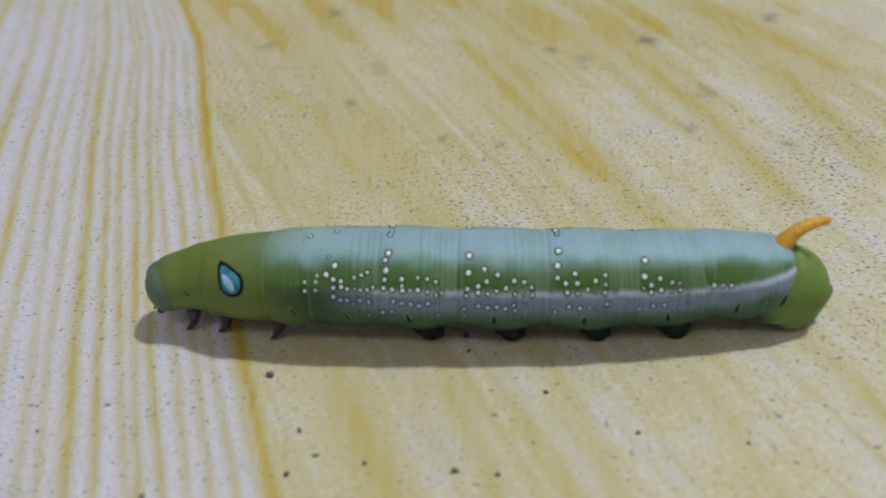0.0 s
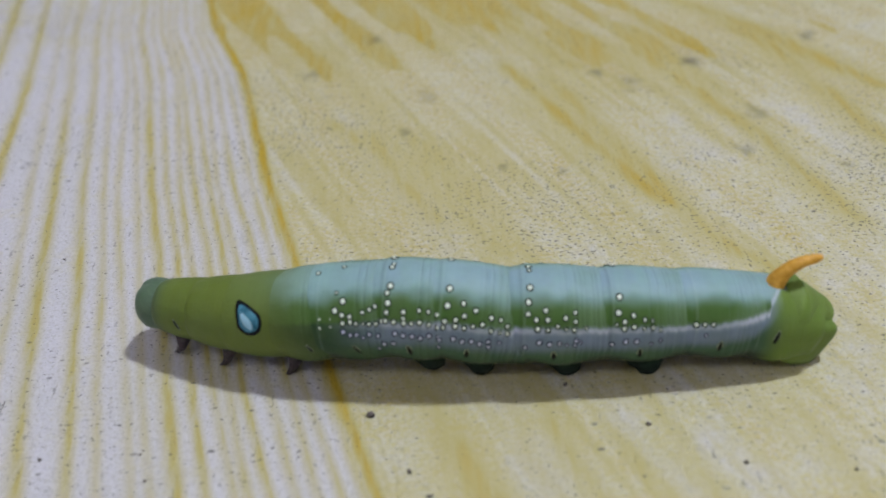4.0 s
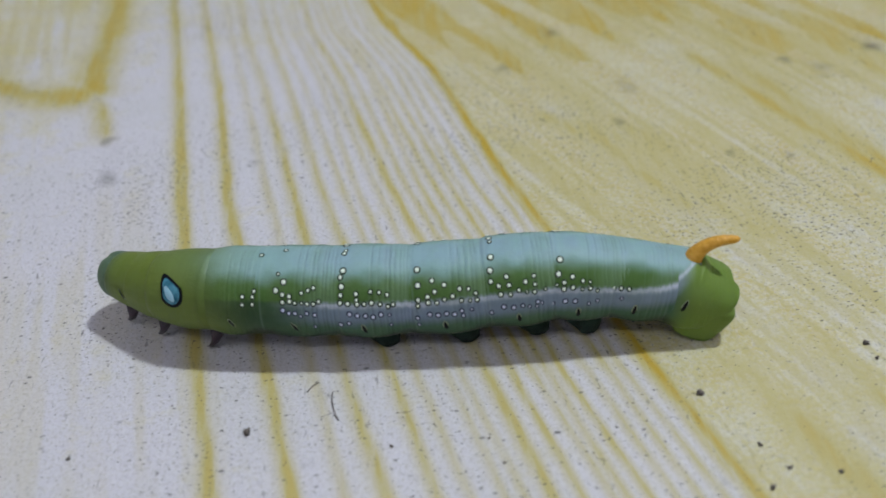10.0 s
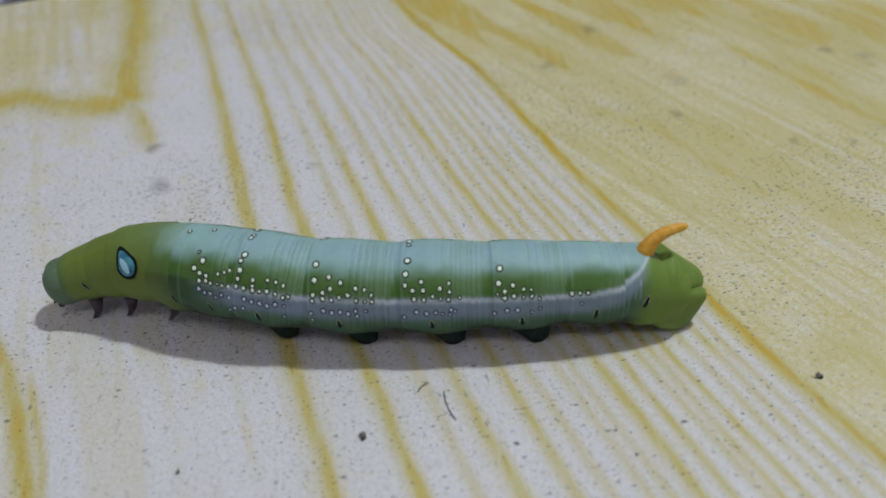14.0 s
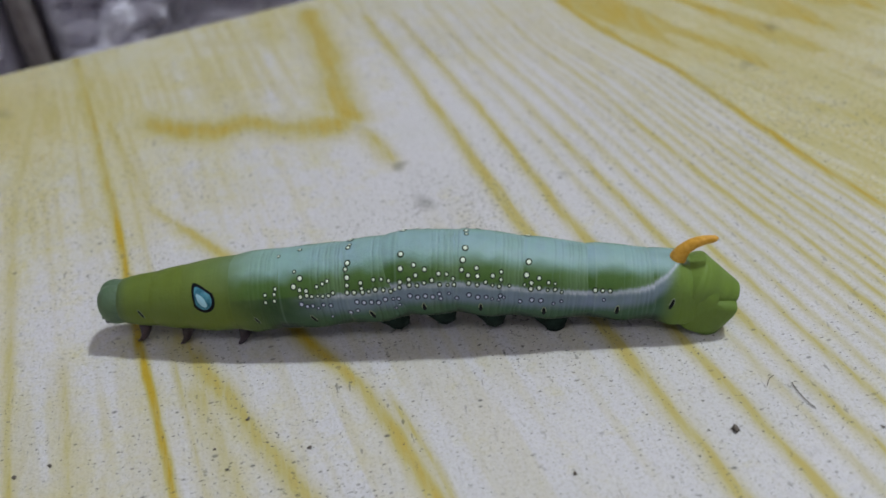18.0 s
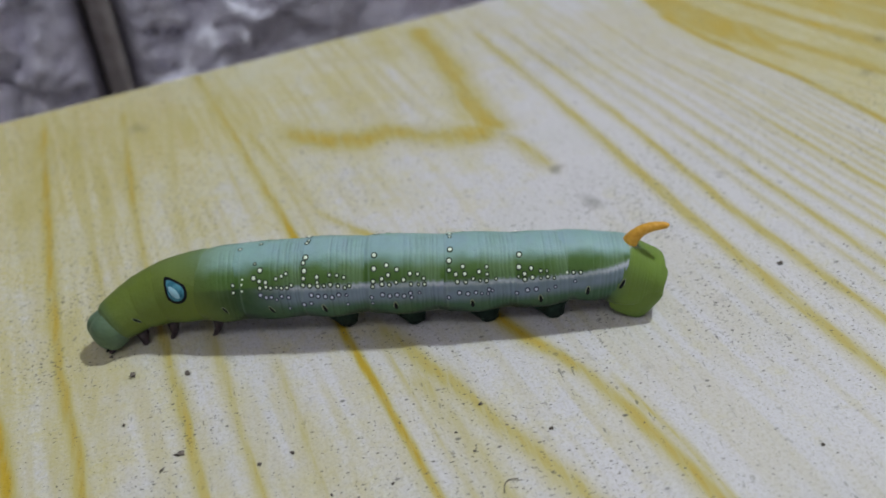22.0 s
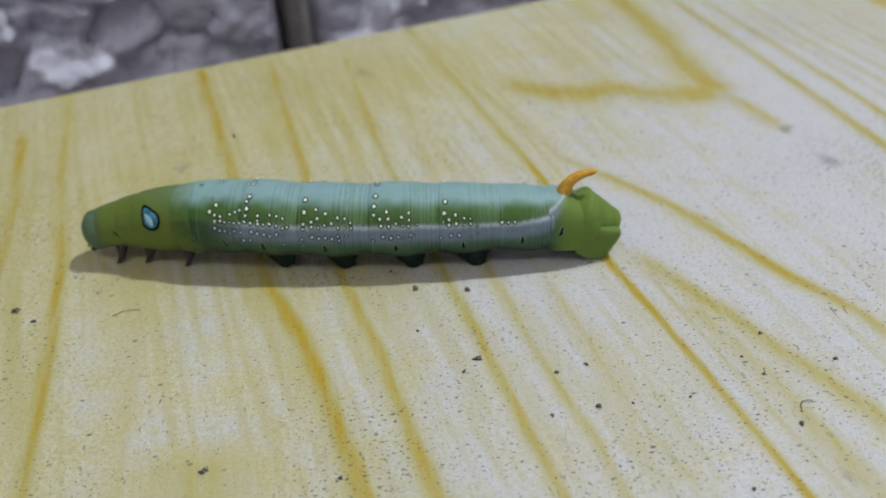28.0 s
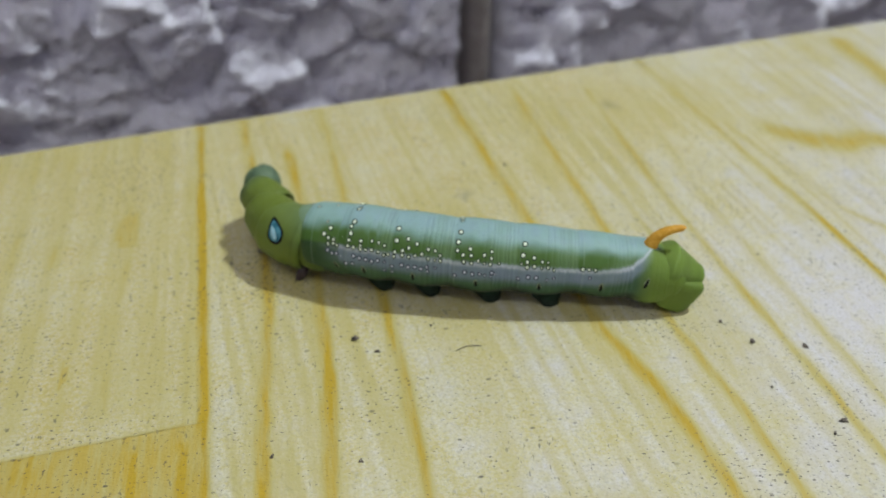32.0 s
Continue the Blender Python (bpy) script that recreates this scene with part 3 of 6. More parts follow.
def tube_bm(points, radii, around=10):
    """A tube along points with a radius at each, closed and rounded at both ends."""
    bm = bmesh.new()
    rings = []
    pts = [Vector(p) for p in points]
    for i, p in enumerate(pts):
        t = (pts[min(i + 1, len(pts) - 1)] - pts[max(i - 1, 0)]).normalized()
        side = t.cross(Vector((0, 1, 0.01)))
        side = (side if side.length > 0.05 else t.cross(Vector((1, 0, 0)))).normalized()
        up = side.cross(t)
        rings.append([bm.verts.new(p + (math.cos(a) * side + math.sin(a) * up) * float(radii[i])) for a in np.linspace(0, 2 * math.pi, around, endpoint=False)])
    for r, s in zip(rings, rings[1:]):
        for i in range(around):
            bm.faces.new((r[i], r[(i + 1) % around], s[(i + 1) % around], s[i]))
    bm.faces.new(rings[0][::-1])
    bm.faces.new(rings[-1])
    bmesh.ops.recalc_face_normals(bm, faces=bm.faces)
    return bm


def fibre(x, y, length, turn, bend):
    pts = [(length * s / 1000, bend * math.sin(3 * s) / 1000, 0.00012 + 0.0003 * s * (1 - s)) for s in np.linspace(0, 1, 9)]
    ob = part("fibre", tube_bm(pts, [0.00005] * 9, 6), "crumb_dark")
    ob.matrix_basis = pose(x / 1000, y / 1000, 0, 0, 0, turn)
    tagged(ob, "thin dark fibre lying on the board", "fibre", "fibres on the board")


def bulb():
    cap = tagged(new("ceiling_bulb"), "round cool white ceiling bulb", "lamp")
    bm = bmesh.new()
    bmesh.ops.create_uvsphere(bm, u_segments=24, v_segments=14, radius=0.05)
    part("globe", bm, "bulb_glow", cap)
    part("socket", tube_bm([(0, 0, 0.04), (0, 0, 0.09), (0, 0, 0.235)], [0.022, 0.024, 0.024], 16), "plaster", cap)
    cap.matrix_basis = pose(0.50, 0.16, 1.415)


def fill_fixture():
    # made-up housing for the added fill light, out of view
    lamp = tagged(new("added_fill_lamp"), "added fill lamp with white tubes under the ceiling, never in view", "lamp")
    part("tray", box_bm(-0.62, 0.62, -0.19, 0.19, 0.0, 0.03, 0.004), "plaster", lamp, smooth=False)
    for y in (-0.09, 0.09):
        part("tube", tube_bm([(-0.6, y, -0.012), (0, y, -0.012), (0.6, y, -0.012)], [0.012] * 3, 12), "bulb_glow", lamp)
    lamp.matrix_basis = pose(-0.35, -0.90, 1.62)


room()
fill_fixture()
table()
for i, c in enumerate(CRUMBS + SMALL_CRUMBS):
    crumb(*c, i)
fibre(-57.3, -43.4, 4.2, 97, 0.3)
fibre(-60.6, -38.8, 1.8, 40, 0.2)
fibre(-199.5, -3.4, 3.6, 5, 0.5)
fibre(-120.5, -39.6, 2.4, 30, 0.8)
bulb()

# ---- the caterpillar: a head and twelve rigid rings that slide in one another ----
UNIT = 12.5


def girth(b):
    """The body's radius in metres; b counts the segments from the head's front."""
    return np.interp(b, [0, 0.5, 1, 2, 3, 3.5, 4.5, 6, 8.5, 9.5, 10.5, 11.0, 11.5, 12.3, 13], [0.19, 0.225, 0.240, 0.286, 0.338, 0.364, 0.41, 0.422, 0.414, 0.392, 0.362, 0.350, 0.336, 0.30, 0.25]) * UNIT / 1000


LENGTH = {"s1": 4.2, "s2": 4.4, "s3": 5.7, "s4": 7.3, "s5": 8.6, "s6": 7.9, "s7": 9.0, "s8": 8.7, "s9": 8.1, "s10": 7.4, "s11": 6.4}
BODY = {}
caterpillar = tagged(new("caterpillar"), "green caterpillar with white dots and orange horn, crawling on the board", "caterpillar")


def ease(x, a, b):
    s = np.clip((x - a) / (b - a), 0, 1)
    return s * s * (3 - 2 * s)


def blend(a, b, f):
    return a * (1 - f[:, None]) + np.asarray(b, float) * f[:, None]


def creases(k):
    """Places of the fine rings behind a segment's middle, as shares of its length, with depths."""
    rng = random.Random(70 + k)
    return [(u + rng.uniform(-0.018, 0.018), rng.uniform(0.45, 1.0)) for u in (0.50, 0.60, 0.68, 0.74, 0.80, 0.86, 0.91, 0.96)]


def skin_colours(b, el, k):
    """The skin's colours by place along the body and height round it, in degrees from the side, with shade under the
    body and in the folds painted in.
    """
    part_way = b - k
    blotchy = lattice(k + 610, b * 7, el * 0.06, 1.0) - 0.5
    c = np.tile(np.array((0.013, 0.022, 0.015)), (len(b), 1))                       # belly, near black: shade put into the green skin
    # low flank green, darkened towards the belly with painted under-body shade
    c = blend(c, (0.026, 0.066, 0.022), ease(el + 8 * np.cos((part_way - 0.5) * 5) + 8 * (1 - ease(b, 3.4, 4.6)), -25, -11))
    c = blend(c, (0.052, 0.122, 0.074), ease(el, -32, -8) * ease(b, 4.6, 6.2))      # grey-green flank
    stripe = np.interp(b, [5, 6, 10, 10.35, 10.7, 11.0, 11.2, 11.34, 11.46], [25, 23, 22, 23, 28, 37, 50, 66, 82]) + 2.4 * (lattice(k + 510, b * 48, 0 * b, 1.0) - 0.5)
    has = ease(b, 5.1, 6.0) * (1 - ease(b, 11.4, 11.75))
    c = blend(c, (0.20, 0.265, 0.37), ease(el - stripe, -34, -14) * has * (1 - 0.25 * blotchy))
    side_ = ease(el - stripe, 2, 6)
    c = blend(c, (0.064, 0.145, 0.026), side_ * ease(b, 3.6, 4.4))
    c = blend(c, (0.135, 0.235, 0.11), side_ * ease(b, 5.0, 5.2) * ease(part_way, 0.42, 0.8) * (1 - ease(part_way, 0.97, 1.0)) * 0.7)
    sky = ease(el + 10 * blotchy, 44, 70) * ease(b + 0.008 * (el - 60), 3.75, 4.6) * (1 - ease(b, 11.2, 11.6))
    c = blend(c, (0.265, 0.43, 0.43), sky)
    c = blend(c, (0.275, 0.41, 0.49), sky * ease(el, 58, 80) * (0.55 + 0.9 * blotchy).clip(0, 1) * ease(b, 5, 6))
    edge = np.exp(-((el - stripe - 0.4) / np.interp(b, [10.2, 11.0], [2.9, 4.6])) ** 2) * (0.62 + 0.6 * lattice(k + 520, b * 36, el * 0.1, 1.0)).clip(0, 1)
    c = blend(c, (0.62, 0.66, 0.78), edge * has * (0.75 + 0.25 * ease(part_way, 0.5, 0.9)))
    fore_green = 1 - ease(b + 0.006 * (el - 30), 3.6, 4.8)
    c = blend(c, (0.134, 0.184, 0.028), fore_green * ease(el, -56, -8))
    c = blend(c, (0.17, 0.245, 0.10), (1 - ease(b, 4.2, 5.0)) * ease(el, 30, 80) * 0.5 * ease(b, 2.6, 3.8))
    wander = lattice(k + 410, el, b * 9, 11.0)
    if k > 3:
        # crease shading in the colour: a dark line and a lit edge beside each
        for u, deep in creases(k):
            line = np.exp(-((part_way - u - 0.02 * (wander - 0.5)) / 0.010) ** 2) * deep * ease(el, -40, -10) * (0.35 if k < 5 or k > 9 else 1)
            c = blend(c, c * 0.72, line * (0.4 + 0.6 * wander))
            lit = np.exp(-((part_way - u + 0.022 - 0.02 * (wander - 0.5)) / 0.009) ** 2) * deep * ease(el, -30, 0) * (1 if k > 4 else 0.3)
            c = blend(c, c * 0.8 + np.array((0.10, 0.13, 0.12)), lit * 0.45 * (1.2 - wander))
        # shade of the front fold, darkened into the skin
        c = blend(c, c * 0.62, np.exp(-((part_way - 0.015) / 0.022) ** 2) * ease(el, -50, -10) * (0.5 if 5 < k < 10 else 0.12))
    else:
        # the same painted fold shade on the thorax
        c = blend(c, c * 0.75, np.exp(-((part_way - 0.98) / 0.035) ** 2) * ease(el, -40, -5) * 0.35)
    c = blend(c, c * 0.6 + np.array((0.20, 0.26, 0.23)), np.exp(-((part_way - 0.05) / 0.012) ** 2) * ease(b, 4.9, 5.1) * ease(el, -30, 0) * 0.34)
    c = blend(c, (0.100, 0.150, 0.058), 1 - ease(b, 0.9, 1.25))
    c = blend(c, (0.150, 0.235, 0.040), ease(b, 11.05, 11.5) * (1 - edge * has) * ease(stripe + 4 - el, -6, 6) * ease(el, -60, -30))
    c = blend(c, (0.150, 0.235, 0.040), ease(b, 11.55, 11.8) * ease(el, -60, -30))
    return c


def ring(k):
    """One body ring, ahead along +x, its sleeves tucked into the neighbours."""
    h = LENGTH["s%d" % k] / 2000 * 1.05
    x = np.concatenate([np.linspace(-1.32, -1.02, 6), np.linspace(-0.98, 0.98, 84 if k > 3 else 44), np.linspace(1.02, 1.32, 6)]) * h
    el = np.linspace(-180, 180, 121)
    b = k + 0.5 - x / (2 * h)
    r = girth(b) * swell(k, b - k)
    over = np.clip(np.abs(x) / h - 1, 0, 1)
    r = r * (1 - 0.75 * over ** 1.8)
    X, E = np.meshgrid(x, el, indexing="ij")
    up = np.degrees(np.arcsin(np.clip(np.sin(np.radians(E)), -1, 1)))
    u = (b - k)[:, None] + 0 * E
    Rr = r[:, None] + 0 * E
    if k > 3:
        for place, deep in creases(k):
            Rr = Rr * (1 - 0.012 * deep * np.exp(-((u - place - 0.02 * (lattice(k + 410, up, u * 9, 11.0) - 0.5)) / 0.013) ** 2))
    # a fold along the lower flank, bulging in each segment, and the flat belly tucked in under it
    tuck = 0.4 + 0.6 * ease(b, 3.2, 4.5)[:, None]
    Rr = Rr * (1 + tuck * (0.085 * np.exp(-((u - 0.5) / 0.30) ** 2) - 0.035) * np.exp(-((up + 24) / 11) ** 2))
    Rr = Rr * (1 - (0.10 * ease(-up, 28, 50) + 0.03 * ease(-up, 50, 80)) * tuck)
    Rr = Rr * (1 + 0.010 * (lattice(k + 300, X * 1000, E / 14, 1.6) - 0.5))
    if k > 9:
        Rr = Rr * (1 + np.interp(b, [10.2, 10.9, 11.35, 12.0, 12.3], [0, 0.10, 0.25, 0.25, 0.05])[:, None] * np.exp(-((up + 48) / 30) ** 2))
    Zs = Rr * np.sin(np.radians(E))
    if k == 11:
        Zs = np.where(Zs > 0, Zs * (1 - 0.30 * np.clip((b - 11.42) / 0.6, 0, 1.2))[:, None], Zs)
    ob = sheet("segment", X, Rr * np.cos(np.radians(E)), Zs, "caterpillar_skin", caterpillar)
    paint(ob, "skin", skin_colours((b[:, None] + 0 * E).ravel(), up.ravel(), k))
    BODY["s%d" % k] = ob
    return ob, h


def swell(k, u):
    """How far a segment stands out along its length: a lip at its front, full before the middle, drawn in behind."""
    if k > 3:
        calm = {4: 0.3, 5: 0.3, 10: 0.7, 11: 0.2}.get(k, 1.0)
        drawn = 1 - {9: 0.012, 10: 0.015}.get(k, 0.0) * np.clip((u - 0.45) / 0.55, 0, 1.3)
        if k == 11:
            drawn = drawn * np.interp(u, [-0.2, 0.0, 0.35], [0.965, 0.972, 1.0])
        if k == 4:
            drawn = drawn * np.interp(u, [-0.2, 0.0, 0.4], [0.925, 0.94, 1.0])
        return drawn * (1 - calm) + drawn * calm * np.interp(u, [-0.2, 0.0, 0.03, 0.09, 0.3, 0.6, 0.85, 1.0, 1.2], [0.975, 0.975, 0.990, 1.012, 1.026, 1.012, 0.994, 0.976, 0.97])
    return np.interp(u, [-0.2, 0.0, 0.1, 0.4, 0.7, 0.95, 1.2], [0.985, 0.985, 1.0, 1.015, 1.01, 0.99, 0.985])


def skin_radius(k, h, x):
    """The radius of ring k at x, a hair over the skin."""
    u = 0.5 - x / (2 * h)
    return float(girth(k + u)) * float(swell(k, u)) * 1.003


def patch_bm(radius_at, x0, el0, wide, tall, lift, base, tilt=0.0, side=1, drop=0.0, rings=4, around=14, skew=0.0):
    """A low dome that follows the skin; sizes in metres; drop: how much narrower its upper end is."""
    bm = bmesh.new()
    rows = []
    for i in range(1, rings + 1):
        rho = i / rings
        row = []
        for a in np.linspace(0, 2 * math.pi, around, endpoint=False):
            u, v = rho * wide * math.cos(a), rho * tall * math.sin(a)
            u *= 1 - drop * max(0, v / tall) ** 0.8
            v *= 1 + skew if v > 0 else 1 - skew
            u, v = u * math.cos(tilt) - v * math.sin(tilt), u * math.sin(tilt) + v * math.cos(tilt)
            r = radius_at(x0 + u)
            e = math.radians(el0) + v / r
            r += base + lift * (1 - rho * rho)
            row.append(bm.verts.new((x0 + u, side * r * math.cos(e), r * math.sin(e))))
        rows.append(row)
    r = radius_at(x0) + base + lift
    e = math.radians(el0)
    mid = bm.verts.new((x0, side * r * math.cos(e), r * math.sin(e)))
    for i in range(around):
        bm.faces.new((mid, rows[0][i], rows[0][(i + 1) % around]))
        for p, q in zip(rows, rows[1:]):
            bm.faces.new((p[i], q[i], q[(i + 1) % around], p[(i + 1) % around]))
    bmesh.ops.recalc_face_normals(bm, faces=bm.faces)
    if sum(f.normal.dot(f.calc_center_median() - Vector((x0, 0, 0))) for f in bm.faces) < 0:
        bmesh.ops.reverse_faces(bm, faces=bm.faces)
    return bm


def spot(seg, k, h, u, el, size):
    """A white raised dot in a dark rim, on both flanks; u: place from the segment's front, size in millimetres."""
    x0 = h * (1 - 2 * u)

    def radius_at(x):
        return skin_radius(k, h, x)

    low = el < 20 and k > 4
    for side in (1, -1):
        if el > 88 and side < 0:
            continue
        bm = patch_bm(radius_at, x0, el, size * 0.00047, size * 0.00052, 0.00006, 0.00005, side=side, rings=2, around=10)
        dot = part("dot", bm, "spot_lilac" if low else "spot_white", seg)
        rim = 0.00013 + 0.00056 * size
        part("dot_rim", patch_bm(radius_at, x0, el, rim, rim * 1.08, 0.0, 0.00003, side=side, rings=1, around=12), "spot_rim_blue" if low else "spot_rim", dot)


BIG, MID, SMALL, TINY = 0.52, 0.41, 0.33, 0.22
DOTS = {  # by segment: share of its length from its front, degrees up its side, size
    4: ((0.755, 34, SMALL), (0.749, 24, SMALL), (0.922, 41, SMALL), (0.901, 34, SMALL), (0.893, 25, SMALL)),
    5: ((0.254, 42, BIG), (0.345, 52, BIG), (0.272, 62, TINY), (0.332, 37, MID), (0.417, 35, MID), (0.333, 28, MID), (0.419, 29, MID), (0.483, 27, SMALL),
        (0.565, 39, SMALL), (0.644, 42, SMALL), (0.709, 45, SMALL), (0.566, 27, TINY), (0.631, 26, SMALL), (0.707, 26, SMALL), (0.771, 29, SMALL),
        (0.33, 18, MID), (0.404, 14, SMALL), (0.476, 14, SMALL), (0.546, 10, TINY), (0.62, 14, SMALL), (0.716, 12, SMALL), (0.703, -6, TINY),
        (0.027, 91, SMALL), (0.313, 100, SMALL)),
    6: ((0.128, 66, BIG), (0.094, 58, MID), (0.108, 47, BIG), (0.095, 37, MID), (0.082, 28, MID), (0.183, 27, MID), (0.298, 38, MID), (0.3, 31, SMALL),
        (0.305, 26, MID), (0.396, 26, SMALL), (0.488, 40, SMALL), (0.493, 27, MID), (0.6, 39, SMALL), (0.702, 36, SMALL), (0.605, 25, SMALL),
        (0.706, 22, SMALL), (0.775, 24, SMALL), (0.196, 14, MID), (0.296, 12, MID), (0.403, 11, MID), (0.501, 9, MID), (0.607, 12, MID), (0.72, 11, TINY),
        (0.063, -1, MID), (0.175, 1, SMALL), (0.727, -4, TINY), (0.124, 92, MID), (0.14, 98, SMALL)),
    7: ((0.123, 65, BIG), (0.119, 46, BIG), (0.285, 50, MID), (0.42, 44, MID), (0.306, 37, MID), (0.22, 32, MID), (0.107, 29, MID), (0.221, 25, MID),
        (0.097, 22, SMALL), (0.319, 24, SMALL), (0.408, 27, SMALL), (0.505, 30, MID), (0.592, 38, MID), (0.692, 37, SMALL), (0.77, 31, SMALL),
        (0.601, 24, SMALL), (0.699, 23, TINY), (0.778, 23, SMALL), (0.221, 10, MID), (0.317, 8, MID), (0.413, 9, MID), (0.504, 7, MID), (0.59, 11, SMALL),
        (0.603, 4, SMALL), (0.076, 6, SMALL), (0.082, -4, TINY), (0.709, 11, TINY)),
    8: ((0.115, 72, BIG), (0.095, 55, BIG), (0.09, 42, MID), (0.278, 46, MID), (0.178, 36, MID), (0.3, 36, MID), (0.41, 29, SMALL), (0.194, 26, MID),
        (0.307, 25, SMALL), (0.495, 38, MID), (0.6, 44, SMALL), (0.603, 34, SMALL), (0.59, 25, SMALL), (0.502, 26, TINY), (0.719, 27, TINY),
        (0.066, 3, SMALL), (0.215, 10, MID), (0.331, 8, MID), (0.438, 9, SMALL), (0.518, 7, TINY), (0.618, 12, SMALL), (0.603, 6, TINY), (0.665, 10, TINY),
        (0.119, 98, SMALL)),
    9: ((0.119, 61, BIG), (0.098, 43, BIG), (0.273, 40, MID), (0.171, 33, MID), (0.08, 30, TINY), (0.17, 25, MID), (0.283, 27, MID), (0.408, 35, SMALL),
        (0.5, 34, TINY), (0.403, 25, TINY), (0.505, 26, SMALL), (0.599, 23, TINY), (0.04, 5, SMALL), (0.198, 9, MID), (0.325, 9, MID), (0.504, 5, TINY),
        (0.609, 9, TINY)),
    10: ((0.039, 27, MID), (0.149, 27, SMALL), (0.262, 27, SMALL), (0.178, 13, TINY)),
}


def all_dots(seg, k, h):
    for u, el, size in DOTS.get(k, ()):
        spot(seg, k, h, u, el, size)


def spiracle(seg, k, h, u, el, tall, tilt):
    def radius_at(x):
        return skin_radius(k, h, x)

    for side in (1, -1):
        x0 = h * (1 - 2 * u)
        rim = part("spiracle_rim", patch_bm(radius_at, x0, el, tall * 0.155, tall * 0.52, 0.00002, 0.00003, tilt * side, side, rings=2, around=14), "skin_rim", seg)
        part("spiracle", patch_bm(radius_at, x0, el, tall * 0.105, tall * 0.46, 0.00006, 0.00006, tilt * side, side, rings=2, around=14), "black", rim, "black slit")


def proleg(seg, x, side, reach):
    """A stubby dark walking foot under the belly."""
    pts = [(x + 0.0003, side * 0.0018, -0.0024), (x + 0.0001, side * 0.0020, -0.0042), (x - 0.0002, side * 0.0021, -reach + 0.0012), (x - 0.0003, side * 0.0022, -reach + 0.0004), (x - 0.0003, side * 0.0022, -reach)]
    bm = tube_bm(pts, [0.0021, 0.0017, 0.00115, 0.00085, 0.00040], 16)
    for v in bm.verts:
        v.co.x = x + (v.co.x - x) * 1.3 + 0.00015 * math.sin(v.co.z * 9000 + v.co.y * 4000)
    part("proleg", bm, "proleg_dark", seg, "stubby dark proleg")


def true_leg(seg, x, side, r, reach):
    """A small pointed, dark purple leg of the thorax, its claw turned ahead."""
    y = side * r * 0.5
    pts = [(x - 0.0004, y, -r * 0.60), (x - 0.0002, y * 1.2, -r * 0.92), (x + 0.0002, y * 1.3, -reach * 0.80), (x + 0.0008, y * 1.3, -reach * 0.92), (x + 0.0014, y * 1.25, -reach * 0.99)]
    part("leg", tube_bm(pts, [0.0010, 0.00075, 0.00045, 0.00028, 0.00008], 12), "leg_dark", seg, "dark purple pointed leg")


def horn(seg):
    pts, radii = [], []
    for s in np.linspace(0, 1, 25):
        a = radians(80 + 84 * min(1, s / 0.8) ** 1.0)
        pts.append((pts[-1][0] + 0.00029 * math.cos(a), 0, pts[-1][2] + 0.00029 * math.sin(a)) if pts else (0.0006, 0, 0.0028))
        wide = float(np.interp(s, [0, 0.18, 0.4, 0.8, 1], [1.30, 1.02, 0.78, 0.54, 0.40])) / 1000
        radii.append(wide * (1 + 0.03 * math.sin(s * 60)) * math.sqrt(max(0.05, 1 - max(0, (s - 0.90) / 0.10) ** 2)))
    part("horn", tube_bm(pts, radii, 18), "horn_orange", seg, "curved orange tail horn")


def head():
    bm = bmesh.new()
    bmesh.ops.create_uvsphere(bm, u_segments=36, v_segments=24, radius=1)
    for v in bm.verts:
        lobe = 1 - 0.05 * math.exp(-(v.co.y / 0.16) ** 2) * max(0, v.co.x + v.co.z)
        v.co = Vector((v.co.x * 0.0024 * (1 - 0.10 * max(0, v.co.x) ** 2), v.co.y * 0.0028, v.co.z * 0.0029)) * lobe
        if v.co.x < 0:
            v.co.x *= 1.5
    ob = part("head", bm, "caterpillar_skin", caterpillar, "smooth grey-green head")
    n = len(ob.data.vertices)
    c = np.tile((0.10, 0.16, 0.105), (n, 1)) * (0.9 + 0.2 * np.random.default_rng(2).random((n, 1)))
    paint(ob, "skin", c)
    for side in (1, -1):
        bm = bmesh.new()
        bmesh.ops.create_uvsphere(bm, u_segments=10, v_segments=6, radius=0.00016)
        for i in range(4):
            eye = part("ocellus", bm.copy(), "black", ob)
            eye.location = (0.0013 + 0.0002 * i, side * (0.0019 - 0.00022 * i), -0.0009 - 0.00022 * i)
        bm.free()
        part("mandible", tube_bm([(0.0009, side * 0.0009, -0.0018), (0.0016, side * 0.0008, -0.0024), (0.0019, side * 0.0003, -0.0028)], [0.0006, 0.00045, 0.0002], 10), "leg_dark", ob)
    BODY["head"] = ob


